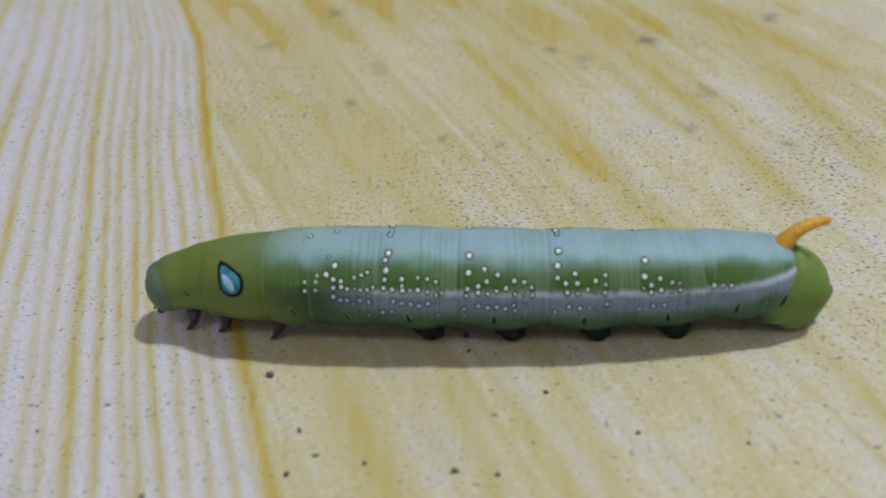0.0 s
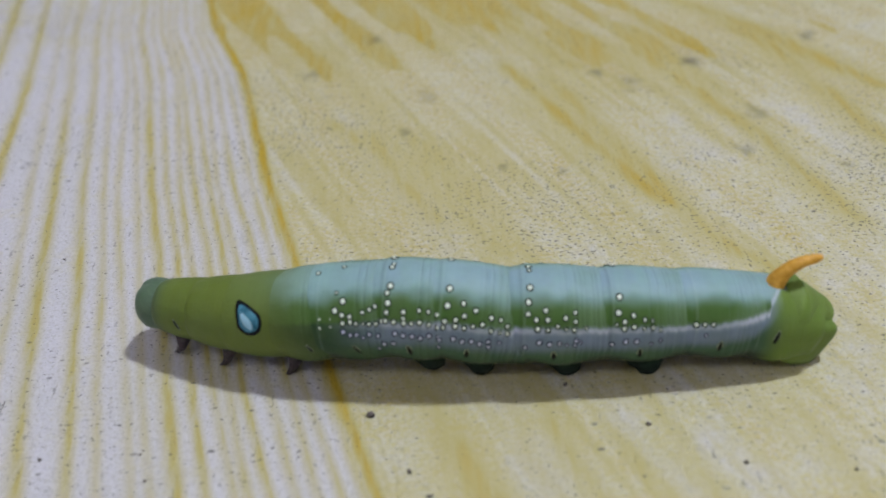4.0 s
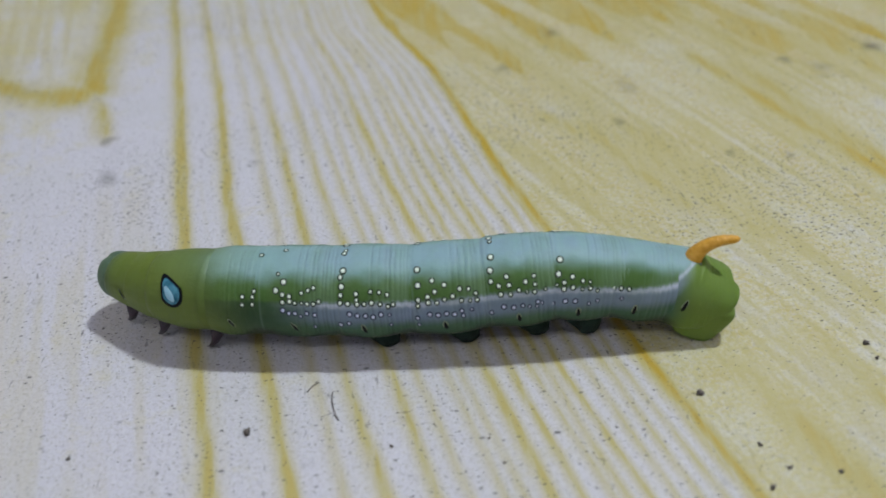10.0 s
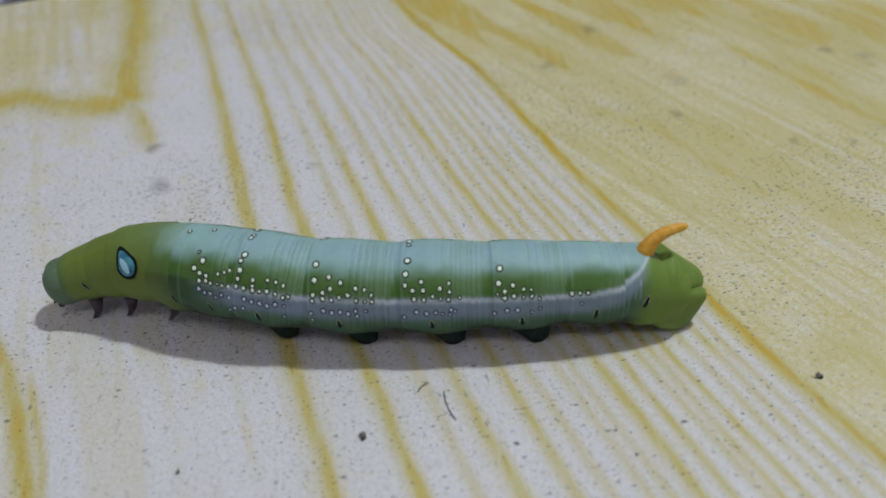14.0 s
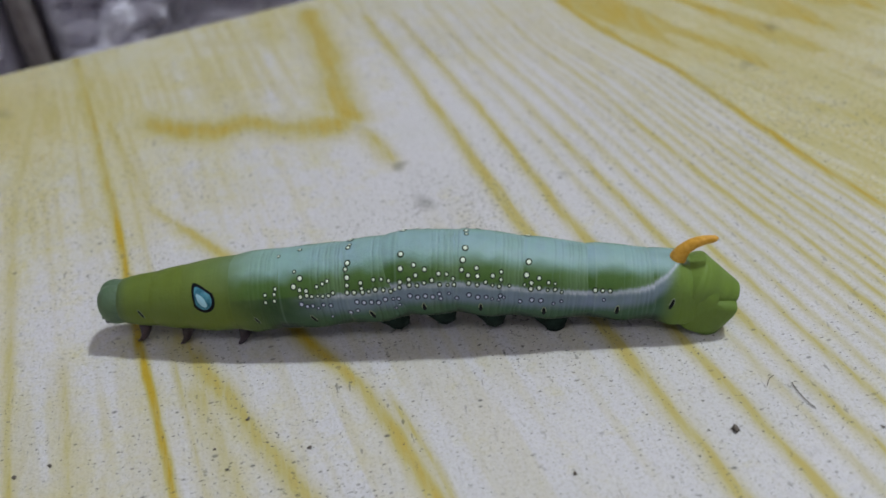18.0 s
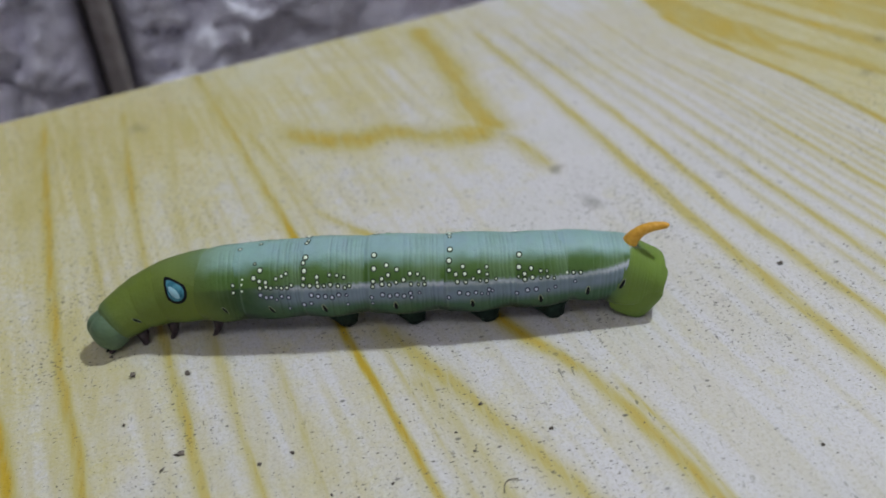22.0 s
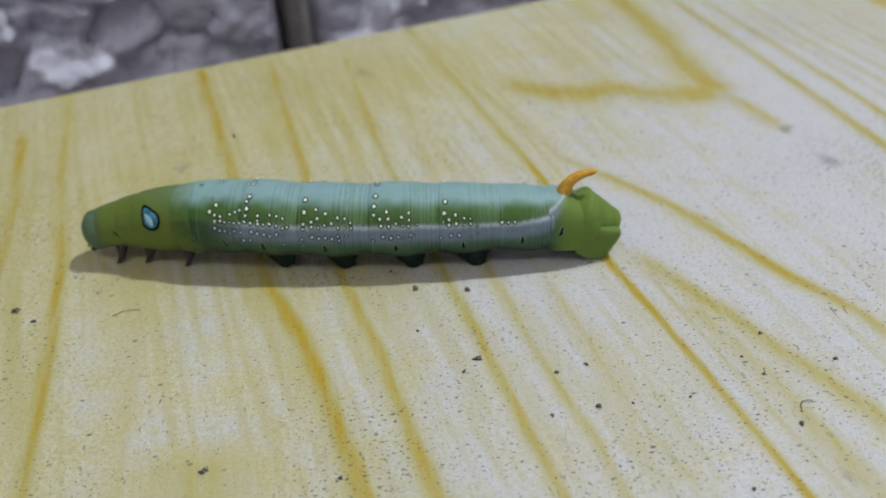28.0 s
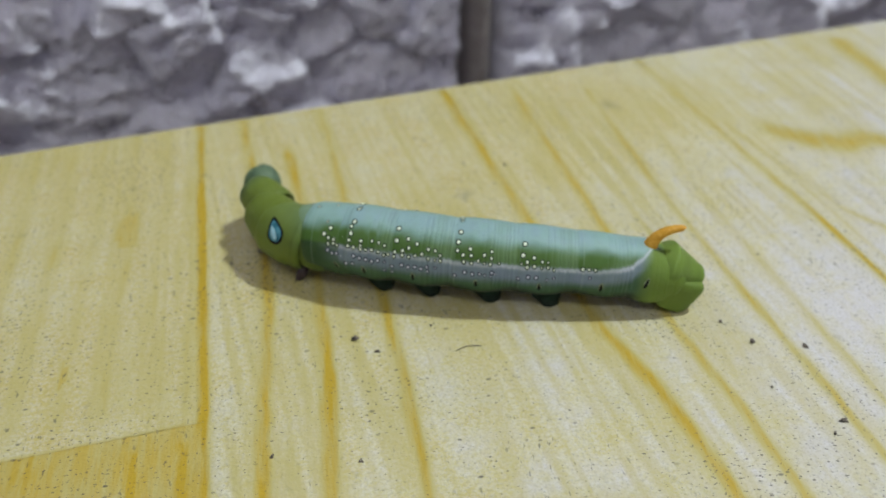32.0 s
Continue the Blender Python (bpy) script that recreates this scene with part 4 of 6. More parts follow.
def tail():
    """The last segment: a wedge-shaped shield over two broad claspers."""
    n, m = 44, 96
    s = np.linspace(0, 1, n)
    x = 0.0034 - 0.0073 * s
    el = np.linspace(-180, 180, m + 1)
    S, E = np.meshgrid(s, el, indexing="ij")
    X = x[:, None] + 0 * E
    er = np.radians(E)
    close = np.sqrt(np.clip(1.0001 - (np.clip(S - 0.965, 0, 1) / 0.035) ** 2.0, 0, 1))
    top = np.interp(X, [-0.0039, 0.0, 0.0018, 0.0034], [0.0010, 0.0028, 0.0036, 0.0024]) * close
    wide = np.interp(X, [-0.0039, 0.0012, 0.0022, 0.0034], [0.0017, 0.0039, 0.0038, 0.0026]) * close
    low = np.interp(X, [-0.0039, -0.0020, -0.0006, 0.002, 0.0034], [0.0004, 0.0007, 0.0038, 0.0040, 0.0028]) * close
    Y, Z = wide * np.cos(er), np.where(np.sin(er) > 0, top, low) * np.sin(er)
    ob = sheet("anal_segment", X, Y, Z + np.interp(X, [-0.0039, 0.001], [0.0009, 0.0002]), "caterpillar_skin", caterpillar, "yellow-green anal shield")
    tone = np.tile((0.150, 0.235, 0.040), (Y.size, 1)) * (0.9 + 0.2 * lattice(31, S * 40, E / 9, 4.0).ravel()[:, None])
    # underside darkened: the belly's painted shade carried on to the last segment
    tone = blend(tone, (0.012, 0.02, 0.008), ease(-E, 55, 85).ravel() * (1 - ease(np.abs(E), 150, 170)).ravel() * (X > 0.001).ravel())
    paint(ob, "skin", tone)
    for side in (1, -1):
        bm = bmesh.new()
        bmesh.ops.create_uvsphere(bm, u_segments=36, v_segments=24, radius=1)
        for v in bm.verts:
            q = [math.copysign(abs(c) ** 0.45, c) for c in v.co]
            back = 0.5 - 0.5 * q[0]
            v.co = Vector((q[0] * 0.0029 + 0.0003 * q[2] * (q[0] > 0) - 0.0004 * q[2] * (q[0] < 0), q[1] * (0.0017 - 0.0002 * q[2]), q[2] * (0.0023 + 0.0006 * back)))
            v.co += Vector((-0.0010, side * (0.0026 - 0.0007 * back), -0.0021 + 0.0004 * back))
            v.co.z = max(v.co.z, -0.0047)
        lobe = part("clasper", bm, "caterpillar_skin", ob, "broad green clasper gripping the board")
        k = len(lobe.data.vertices)
        paint(lobe, "skin", np.tile((0.140, 0.215, 0.036), (k, 1)))
    BODY["anal"] = ob


def eye_spot(seg, h):
    def radius_at(x):
        return skin_radius(3, h, x)

    for side in (1, -1):
        x0, up = h * 0.05, 34 if side > 0 else 12
        lean = -0.52 * side
        rim = part("eye_spot", patch_bm(radius_at, x0, up, 0.00142, 0.00205, 0.00004, 0.00008, lean, side, 0.50, 6, 32, 0.18), "black", seg, "black-ringed blue eye spot")
        blue = part("eye_blue", patch_bm(radius_at, x0, up, 0.00108, 0.00156, 0.00008, 0.00012, lean, side, 0.46, 5, 28, 0.18), "eye_blue", rim)
        part("eye_white", patch_bm(radius_at, x0 + 0.00018, up - 1, 0.00042, 0.00100, 0.00005, 0.00020, lean - 0.10 * side, side, 0.2, 4, 18), "eye_pale", blue)


def build_caterpillar():
    mottled("skin_rim", (0.20, 0.27, 0.15), (0.34, 0.40, 0.28), 900, 0.45)
    head()
    for k in range(1, 12):
        seg, h = ring(k)
        all_dots(seg, k, h)
        if k == 1:
            spiracle(seg, k, h, 0.60, 9, 0.0014, -0.5)
        elif k > 3:
            u, el = {4: (0.55, -3), 5: (0.45, -8), 6: (0.375, -12), 10: (0.40, -9), 11: (0.33, 3)}.get(k, (0.39, -13))
            spiracle(seg, k, h, u, el, {4: 0.0013, 5: 0.0016}.get(k, 0.0021), {4: -0.45, 5: -0.45, 6: -0.25, 11: 0.22, 10: 0.0}.get(k, -0.1))
        if k in (6, 7, 8, 9):
            for side in (1, -1):
                proleg(seg, -h * 0.15, side, 0.00643)
        if k in (1, 2, 3):
            r = float(girth(k + 0.5))
            for side in (1, -1):
                true_leg(seg, {1: 0.0006, 2: -0.0006, 3: -0.0030}[k], side, r, r + 0.0019)
        if k == 3:
            eye_spot(seg, h)
        if k == 11:
            horn(seg)
    tail()


build_caterpillar()
# ---- what moves: the crawl ----
def motions():
    """Rows: seconds, millimetres ahead, aside and up, degrees of yaw and pitch."""
    def crawl(part_, rows):
        walk(part_, [(t, pose(x / 1000, y / 1000, z / 1000) @ pose(0, 0, 0, 0, 0, yaw) @ pose(0, 0, 0, 0, -pitch)) for t, x, y, z, yaw, pitch in rows])

    walk(caterpillar, [(t, pose(x / 1000, y / 1000, 0, 0, 0, yaw)) for t, x, y, yaw in (
        (0, 14.53, -40.17, 177.32),
        (0.5, 14.5, -40.16, 177.13),
        (1, 14.53, -40.13, 177.16),
        (1.5, 14.51, -40.13, 177.25),
        (2, 14.4, -40.13, 177.01),
        (2.5, 12.66, -39.24, 176.81),
        (3, 8.46, -39.66, 175.06),
        (3.5, 4.5, -39.65, 175.06),
        (5.5, -4.91, -38.51, 172.51),
        (6, -7.87, -38.29, 171.36),
        (6.5, -8.68, -37.61, 170.99),
        (7, -13.47, -36.66, 170.74),
        (7.5, -19.46, -36.03, 170.2),
        (8, -20.28, -35.56, 172.03),
        (8.5, -22.02, -34.47, 172.97),
        (9, -29.86, -33.85, 172.45),
        (9.5, -31.97, -33.54, 171.4),
        (10, -35.23, -31.96, 172.94),
        (10.5, -42.49, -32.03, 171.96),
        (11, -43.8, -31.68, 171.49),
        (11.5, -43.95, -31.59, 169.21),
        (12, -44.18, -31.61, 170.82),
        (12.5, -44.26, -31.36, 170.26),
        (13, -46.72, -30.98, 170.55),
        (13.5, -54.37, -29.77, 168.01),
        (14, -55.9, -29.37, 166.34),
        (14.5, -57.08, -28.06, 166.02),
        (15, -64.43, -26.5, 164.03),
        (15.5, -67.25, -25.56, 163.7),
        (17.5, -80.04, -20.48, 165.34),
        (18, -87.33, -18.24, 164.65),
        (18.5, -90.51, -17.47, 165.2),
        (19, -92.27, -15.92, 165.54),
        (19.5, -100.57, -14.24, 164.44),
        (20, -102.31, -14, 163.39),
        (20.5, -103.8, -12.48, 163.46),
        (21, -110.39, -10.81, 163.44),
        (21.5, -113.27, -10.12, 162.31),
        (22, -113.93, -9.58, 165.14),
        (22.5, -118.58, -7.68, 164.86),
        (23, -124.26, -6.38, 165.51),
        (23.5, -125.22, -7.46, 168.34),
        (24, -127.13, -4.98, 169.05),
        (24.5, -133.59, -3.34, 168.89),
        (25, -135.43, -3.97, 170.68),
        (25.5, -135.72, -3.95, 169.89),
        (27.5, -155.12, -0.27, 169.6),
        (28, -159.11, 0.36, 167.67),
        (28.5, -161.96, 2.02, 168.74),
        (29, -169.5, 3, 165.94),
        (29.5, -171.68, 3.77, 167.88),
        (30, -177.51, 5.18, 166.84),
        (30.5, -182.55, 5.94, 166.87),
        (31, -184.19, 7.08, 165.8),
        (31.5, -190.71, 8.33, 165.42),
        (32, -193.28, 8.85, 163.93),
    )])
    crawl(BODY['head'], (
        (0, 44.59, -1.61, 5.15, 10.21, -8.79),
        (0.5, 45.62, -0.69, 5.99, 17.79, 4.36),
        (1, 45.69, -0.89, 6.03, 16.71, 4.29),
        (1.5, 45.74, -1.16, 6.01, 14.48, 4.52),
        (2, 45.88, -0.43, 6.56, 17.24, 8.77),
        (2.5, 47.2, -0.33, 4.42, 9.39, -8.72),
        (3, 46.08, 0.87, 5.1, 9.71, -8.23),
        (3.5, 43.93, -1.76, 5.3, -6.5, -3.92),
        (5.5, 44.32, -6.17, 5.81, -13.97, -3.17),
        (6, 45.59, -0.86, 5.69, 8.63, -1.7),
        (6.5, 50.57, -0.36, 3.36, 16.92, -14.46),
        (7, 48.37, 2.72, 3.2, 29.93, -17.99),
        (7.5, 45.64, 2.03, 4.06, 13.04, -9.31),
        (8, 48.27, 4.08, 2.84, 37.38, -21.63),
        (8.5, 51.5, 2.6, 3.86, 12, -10.52),
        (9, 47.12, 1.7, 5.11, 1.89, -7.05),
        (9.5, 49.7, 0.01, 5.43, 2.55, -1.67),
        (10, 47.88, -4.48, 5.78, -26.01, -4.19),
        (10.5, 43.76, -3.71, 8.36, -22.39, 14.43),
        (11, 41.12, -2.73, 12.22, -17.08, 63.07),
        (11.5, 39.43, -11.71, 13.01, -38.23, 22.85),
        (12, 39.35, -11.2, 7.2, -38.23, -13.62),
        (12.5, 44.52, -11.25, 7.3, -38.4, -2.6),
        (13, 48.36, -7.71, 6.06, -26.13, -2.1),
        (13.5, 42.91, -3.99, 6.23, -6.87, 0.92),
        (14, 45.02, -2.47, 4.46, 12.29, -14.16),
        (14.5, 49.95, -0.63, 3.92, 19.26, -13.32),
        (15, 46.59, 1.39, 4.3, 18.69, -9.15),
        (15.5, 47.84, 0.95, 4.21, 13.85, -9.3),
        (17.5, 52.57, 1.95, 5.01, 8.95, -3.82),
        (18, 47.49, 1.06, 5.51, 1.37, -1.13),
        (18.5, 48.73, -1.02, 5.96, -5.6, 1.63),
        (19, 50.08, -2.52, 5.32, -16.45, -7.08),
        (19.5, 45.85, -0.63, 5.48, -4.55, -0.94),
        (20, 47.93, -4.02, 5.18, -20.14, -6.13),
        (20.5, 49.48, -2.7, 10.39, -16.14, 27.56),
        (21, 44.67, -0.73, 4.71, -6.16, -7.51),
        (21.5, 46.36, 0.93, 4.55, 9.63, -6.86),
        (22, 48.47, 3.81, 2.99, 36.13, -21.93),
        (22.5, 46.36, 5.34, 3.3, 26.32, -12.77),
        (23, 44.14, 6.19, 3.65, 28.92, -12.07),
        (23.5, 48.93, 3.12, 4.25, 17.92, -8.02),
        (24, 48.59, 7.83, 3.1, 38.98, -16.63),
        (24.5, 42.42, 8.47, 3.7, 38.41, -7.39),
        (25, 45.07, 5.75, 3.74, 24.37, -11.92),
        (25.5, 49.63, 1.71, 4.79, 8.01, -6.52),
        (27.5, 44.72, -2.88, 5.42, -8.9, -4.44),
        (28, 43.8, -1.24, 4.84, 10.01, -7.74),
        (28.5, 47.28, -0.11, 4.61, 9.79, -8.28),
        (29, 42.68, 2.34, 4.56, 20.76, -6.66),
        (29.5, 46.73, 2, 4.75, 24.87, -5.75),
        (30, 44.38, -1.83, 4.81, -17.9, -17.25),
        (30.5, 43.2, -2.94, 4.52, -14.45, -7.52),
        (31, 41.57, -7.91, 3.68, -37.75, -24.45),
        (31.5, 39.63, -6.64, 5.21, -38.03, -4.12),
        (32, 35.88, -12.01, 7.74, -39.06, 13.94),
    ))
    crawl(BODY['s1'], (
        (0, 42.04, -2.07, 5.56, 4.74, -7.06),
        (0.5, 42.61, -1.66, 5.75, 12.93, 2.61),
        (1, 42.66, -1.8, 5.8, 11.29, 3.17),
        (1.5, 42.6, -1.97, 5.76, 9.45, 3.16),
        (2, 42.77, -1.39, 6.05, 12.65, 7.31),
        (2.5, 43.66, -0.92, 4.97, 6.14, -8.24),
        (3, 42.32, 0.23, 5.66, 7.72, -6.21),
        (3.5, 40.21, -1.34, 5.55, -5.04, -3.51),
        (5.5, 40.68, -5.26, 6.02, -19.18, -0.69),
        (6, 42.21, -1.38, 5.79, 6.77, -1.82),
        (6.5, 47.19, -1.39, 4.28, 13.78, -15.27),
        (7, 44.92, 0.74, 4.49, 23.45, -15.32),
        (7.5, 41.94, 1.18, 4.69, 13.55, -9.08),
        (8, 45.48, 1.88, 4.25, 31.64, -17.92),
        (8.5, 47.79, 1.81, 4.56, 11.59, -10.32),
        (9, 43.27, 1.58, 5.59, 3.36, -4.94),
        (9.5, 46.15, -0.15, 5.54, 2.95, -2.51),
        (10, 45.21, -3.18, 6, -24.05, -3.76),
        (10.5, 40.68, -2.44, 7.51, -19.81, 12.92),
        (11, 40.11, -2.42, 10.14, -20.51, 52.49),
        (11.5, 38.32, -8.64, 11.85, -38.23, 20.94),
        (12, 39.02, -7.99, 7.75, -38.23, -9.93),
        (12.5, 42.65, -8.38, 7.44, -38.4, -3.08),
        (13, 44.85, -5.99, 6.21, -25.07, -3.31),
        (13.5, 39.33, -3.56, 6.17, -6.85, 0.28),
        (14, 41.89, -3.16, 5.27, 9.37, -13.23),
        (14.5, 46.55, -1.82, 4.77, 15.92, -13.48),
        (15, 42.55, 0.02, 4.99, 16.36, -8.74),
        (15.5, 44.24, 0.06, 4.81, 14.68, -10.57),
        (17.5, 48.96, 1.39, 5.25, 8.25, -3.71),
        (18, 43.64, 0.97, 5.59, 1.47, -1.21),
        (18.5, 45.33, -0.69, 5.86, -4.73, 1.29),
        (19, 47.17, -1.66, 5.7, -14.97, -5.9),
        (19.5, 42.17, -0.34, 5.54, -3.85, -1.04),
        (20, 44.89, -2.91, 5.52, -18.23, -5.28),
        (20.5, 46.51, -1.84, 8.77, -14.72, 24.34),
        (21, 41.28, -0.37, 5.16, -5.47, -6.61),
        (21.5, 42.84, 0.34, 4.98, 8.94, -6.43),
        (22, 45.77, 1.84, 4.34, 29.49, -18.3),
        (22.5, 43.06, 3.71, 4.14, 25.28, -13.1),
        (23, 40.73, 4.31, 4.48, 27.74, -11.4),
        (23.5, 45.48, 2, 4.76, 17.16, -8.27),
        (24, 45.62, 5.4, 4.25, 35.05, -13.99),
        (24.5, 39.51, 6.15, 4.19, 37.45, -7.94),
        (25, 41.94, 4.33, 4.47, 23.39, -10.94),
        (25.5, 46.32, 1.24, 5.17, 7.08, -5.75),
        (27.5, 41.14, -2.32, 5.7, -10.13, -3.35),
        (28, 40.87, -1.75, 5.24, 6.86, -7.03),
        (28.5, 43.85, -0.7, 5.12, 6.1, -8.46),
        (29, 39.15, 1, 5, 17.77, -5.68),
        (29.5, 43.66, 0.58, 5.09, 21.7, -6.62),
        (30, 41.55, -0.91, 5.73, -14.07, -10.32),
        (30.5, 39.93, -2.09, 4.97, -12.39, -7.05),
        (31, 40.17, -5.6, 4.83, -37.75, -20.84),
        (31.5, 36.93, -4.53, 5.46, -34.88, -4.21),
        (32, 34.28, -8.3, 6.85, -39.06, 12.48),
    ))
    crawl(BODY['s2'], (
        (0, 39.19, -2.06, 5.83, -5.55, -5.85),
        (0.5, 39.55, -2.08, 5.71, -0.66, -2.09),
        (1, 39.59, -2.11, 5.69, -2.31, -1.13),
        (1.5, 39.49, -2.2, 5.66, -3.63, -1.48),
        (2, 39.65, -1.83, 5.74, -0.48, 1.46),
        (2.5, 39.91, -1.11, 5.48, -0.63, -6.89),
        (3, 38.04, -0.22, 5.99, 4.49, -3.14),
        (3.5, 36.03, -1.07, 5.78, -1.42, -2.92),
        (5.5, 36.97, -3.61, 5.91, -23.77, 0.77),
        (6, 38.55, -1.7, 5.92, 2.46, -2.97),
        (6.5, 43.6, -2.07, 5.32, 4.28, -14.11),
        (7, 41, -0.47, 5.4, 9.93, -9.92),
        (7.5, 37.8, 0.14, 5.35, 13.03, -7.8),
        (8, 42.06, 0.25, 5.2, 17.99, -11.14),
        (8.5, 43.69, 1, 5.31, 9.11, -8.72),
        (9, 38.71, 1.21, 5.84, 6.62, -2.07),
        (9.5, 42.28, -0.37, 5.76, 2.86, -3.42),
        (10, 42.12, -1.91, 6.2, -19.52, -4.11),
        (10.5, 37.15, -1.33, 6.75, -12.56, 8.04),
        (11, 38.1, -1.6, 8.02, -14.37, 30.35),
        (11.5, 36.58, -5.64, 10.72, -38.23, 17.36),
        (12, 37.87, -4.81, 8.1, -38.23, -3.03),
        (12.5, 40.21, -5.62, 7.67, -38.4, -2.64),
        (13, 40.99, -4.26, 6.53, -21.7, -4.74),
        (13.5, 35.42, -3.09, 6.19, -6.78, -0.79),
        (14, 38.4, -3.56, 6.04, 1.29, -10.91),
        (14.5, 42.81, -2.67, 5.7, 6.14, -11.87),
        (15, 38.18, -1.08, 5.65, 10.21, -6.87),
        (15.5, 40.34, -1.01, 5.65, 12.66, -10.17),
        (17.5, 44.99, 0.86, 5.5, 6.17, -3.59),
        (18, 39.44, 0.86, 5.68, 1.85, -1.44),
        (18.5, 41.58, -0.43, 5.8, -2.3, 0.08),
        (19, 43.84, -0.85, 5.99, -11.59, -4.67),
        (19.5, 38.14, -0.11, 5.62, -1.84, -1.6),
        (20, 41.45, -1.89, 5.81, -13.25, -4.15),
        (20.5, 43.07, -1.02, 7.39, -10.89, 15.22),
        (21, 37.52, -0.05, 5.54, -3.42, -4.92),
        (21.5, 38.98, -0.23, 5.4, 6.89, -5.17),
        (22, 42.45, 0.41, 5.28, 15.48, -11.49),
        (22.5, 39.4, 2.06, 5.1, 19.36, -11.23),
        (23, 36.92, 2.39, 5.29, 23.44, -8.79),
        (23.5, 41.67, 0.88, 5.35, 13.51, -7.6),
        (24, 42.12, 3.29, 5.07, 24.41, -9.34),
        (24.5, 36.37, 3.83, 4.77, 30.11, -8.16),
        (25, 38.38, 2.85, 5.15, 19.68, -8.1),
        (25.5, 42.64, 0.84, 5.5, 4.58, -4.4),
        (27.5, 37.24, -1.54, 5.86, -10.78, -2.11),
        (28, 37.66, -1.98, 5.6, -0.5, -6.21),
        (28.5, 40.22, -0.86, 5.67, -2.32, -7.67),
        (29, 35.36, 0, 5.32, 10.82, -4.31),
        (29.5, 40.34, -0.54, 5.54, 11.1, -7.09),
        (30, 37.79, -0.18, 6.05, -6.68, -2.38),
        (30.5, 36.3, -1.42, 5.4, -6.57, -5.62),
        (31, 38.06, -3.4, 5.79, -35.79, -13.8),
        (31.5, 33.76, -2.55, 5.74, -25.64, -3.97),
        (32, 32.09, -4.76, 6.08, -39.06, 9.19),
    ))
    crawl(BODY['s3'], (
        (0, 35.58, -1.45, 6.22, -6.65, -4.62),
        (0.5, 35.76, -1.58, 6, -6.17, -3.96),
        (1, 35.8, -1.53, 5.93, -6.48, -4.16),
        (1.5, 35.72, -1.53, 5.93, -7.09, -4.3),
        (2, 35.82, -1.33, 5.88, -5.47, -3.63),
        (2.5, 35.56, -0.83, 5.95, -3.72, -4.3),
        (3, 33.18, -0.49, 6.16, 0.37, -0.34),
        (3.5, 31.29, -1.12, 6.01, -0.93, -3.67),
        (5.5, 32.71, -1.75, 5.91, -15.11, -1.12),
        (6, 34.29, -1.72, 6.2, -2.39, -4.47),
        (6.5, 39.32, -1.98, 6.26, -4.41, -7.13),
        (7, 36.31, -0.77, 6.02, -0.45, -4.05),
        (7.5, 33.13, -0.86, 5.93, 5.47, -6.57),
        (8, 37.74, -0.63, 5.85, 4.77, -6.45),
        (8.5, 38.98, 0.4, 5.93, 3.81, -5.25),
        (9, 33.57, 0.45, 5.94, 5.36, -1.4),
        (9.5, 37.8, -0.56, 6.04, 0.36, -3.06),
        (10, 38.18, -0.68, 6.54, -10.48, -2.09),
        (10.5, 32.78, -0.68, 6.36, -4.62, 1.08),
        (11, 34.65, -1.02, 6.84, -5.7, 8.38),
        (11.5, 33.53, -3.2, 9.62, -25.84, 17.28),
        (12, 35.06, -2.28, 8.1, -24.05, 5.37),
        (12.5, 36.57, -3.34, 7.81, -22.55, 3.35),
        (13, 36.48, -2.66, 6.95, -16.02, -0.37),
        (13.5, 30.92, -2.56, 6.29, -7.65, -0.15),
        (14, 34.35, -3.33, 6.73, -8.12, -4.93),
        (14.5, 38.42, -2.7, 6.49, -5.31, -4.99),
        (15, 33.23, -1.65, 6.13, 0.42, -2.34),
        (15.5, 35.87, -1.82, 6.35, 2.2, -4.16),
        (17.5, 40.33, 0.45, 5.8, 3.3, -3.95),
        (18, 34.62, 0.68, 5.81, 1.91, -1.93),
        (18.5, 37.12, -0.36, 5.85, -0.67, -2.5),
        (19, 39.68, -0.12, 6.32, -5.58, -2.42),
        (19.5, 33.49, -0.06, 5.78, -0.1, -3.28),
        (20, 37.25, -1.11, 6.09, -6.82, -2.89),
        (20.5, 38.72, -0.34, 6.61, -5.96, 6.34),
        (21, 33.08, 0.12, 5.86, -0.91, -3.44),
        (21.5, 34.5, -0.67, 5.74, 2.14, -4.6),
        (22, 38.17, -0.26, 5.94, 3.61, -6.05),
        (22.5, 34.97, 0.87, 5.84, 8.19, -5.66),
        (23, 32.46, 0.72, 5.88, 11.81, -5.09),
        (23.5, 37.17, 0.01, 5.9, 5.69, -5.76),
        (24, 37.7, 1.81, 5.68, 11.74, -6.36),
        (24.5, 32.39, 2.02, 5.37, 15.66, -8.74),
        (25, 34.12, 1.53, 5.65, 11.1, -5.38),
        (25.5, 38.26, 0.6, 5.79, 2.24, -3.41),
        (27.5, 32.73, -0.72, 6.01, -6.92, -1.13),
        (28, 33.8, -1.69, 6.01, -4.9, -5.41),
        (28.5, 35.96, -0.38, 6.18, -5.41, -3.56),
        (29, 30.94, -0.57, 5.63, 3.08, -4.93),
        (29.5, 36.24, -0.88, 6.03, 0.25, -4.57),
        (30, 33.19, 0.07, 6.08, -1.69, -0.43),
        (30.5, 31.98, -1.18, 5.75, -2.68, -5.3),
        (31, 34.69, -1.65, 6.49, -16.12, -4.53),
        (31.5, 29.73, -1.07, 6.01, -11.71, -2.01),
        (32, 28.63, -2.27, 5.52, -20.2, 1.57),
    ))
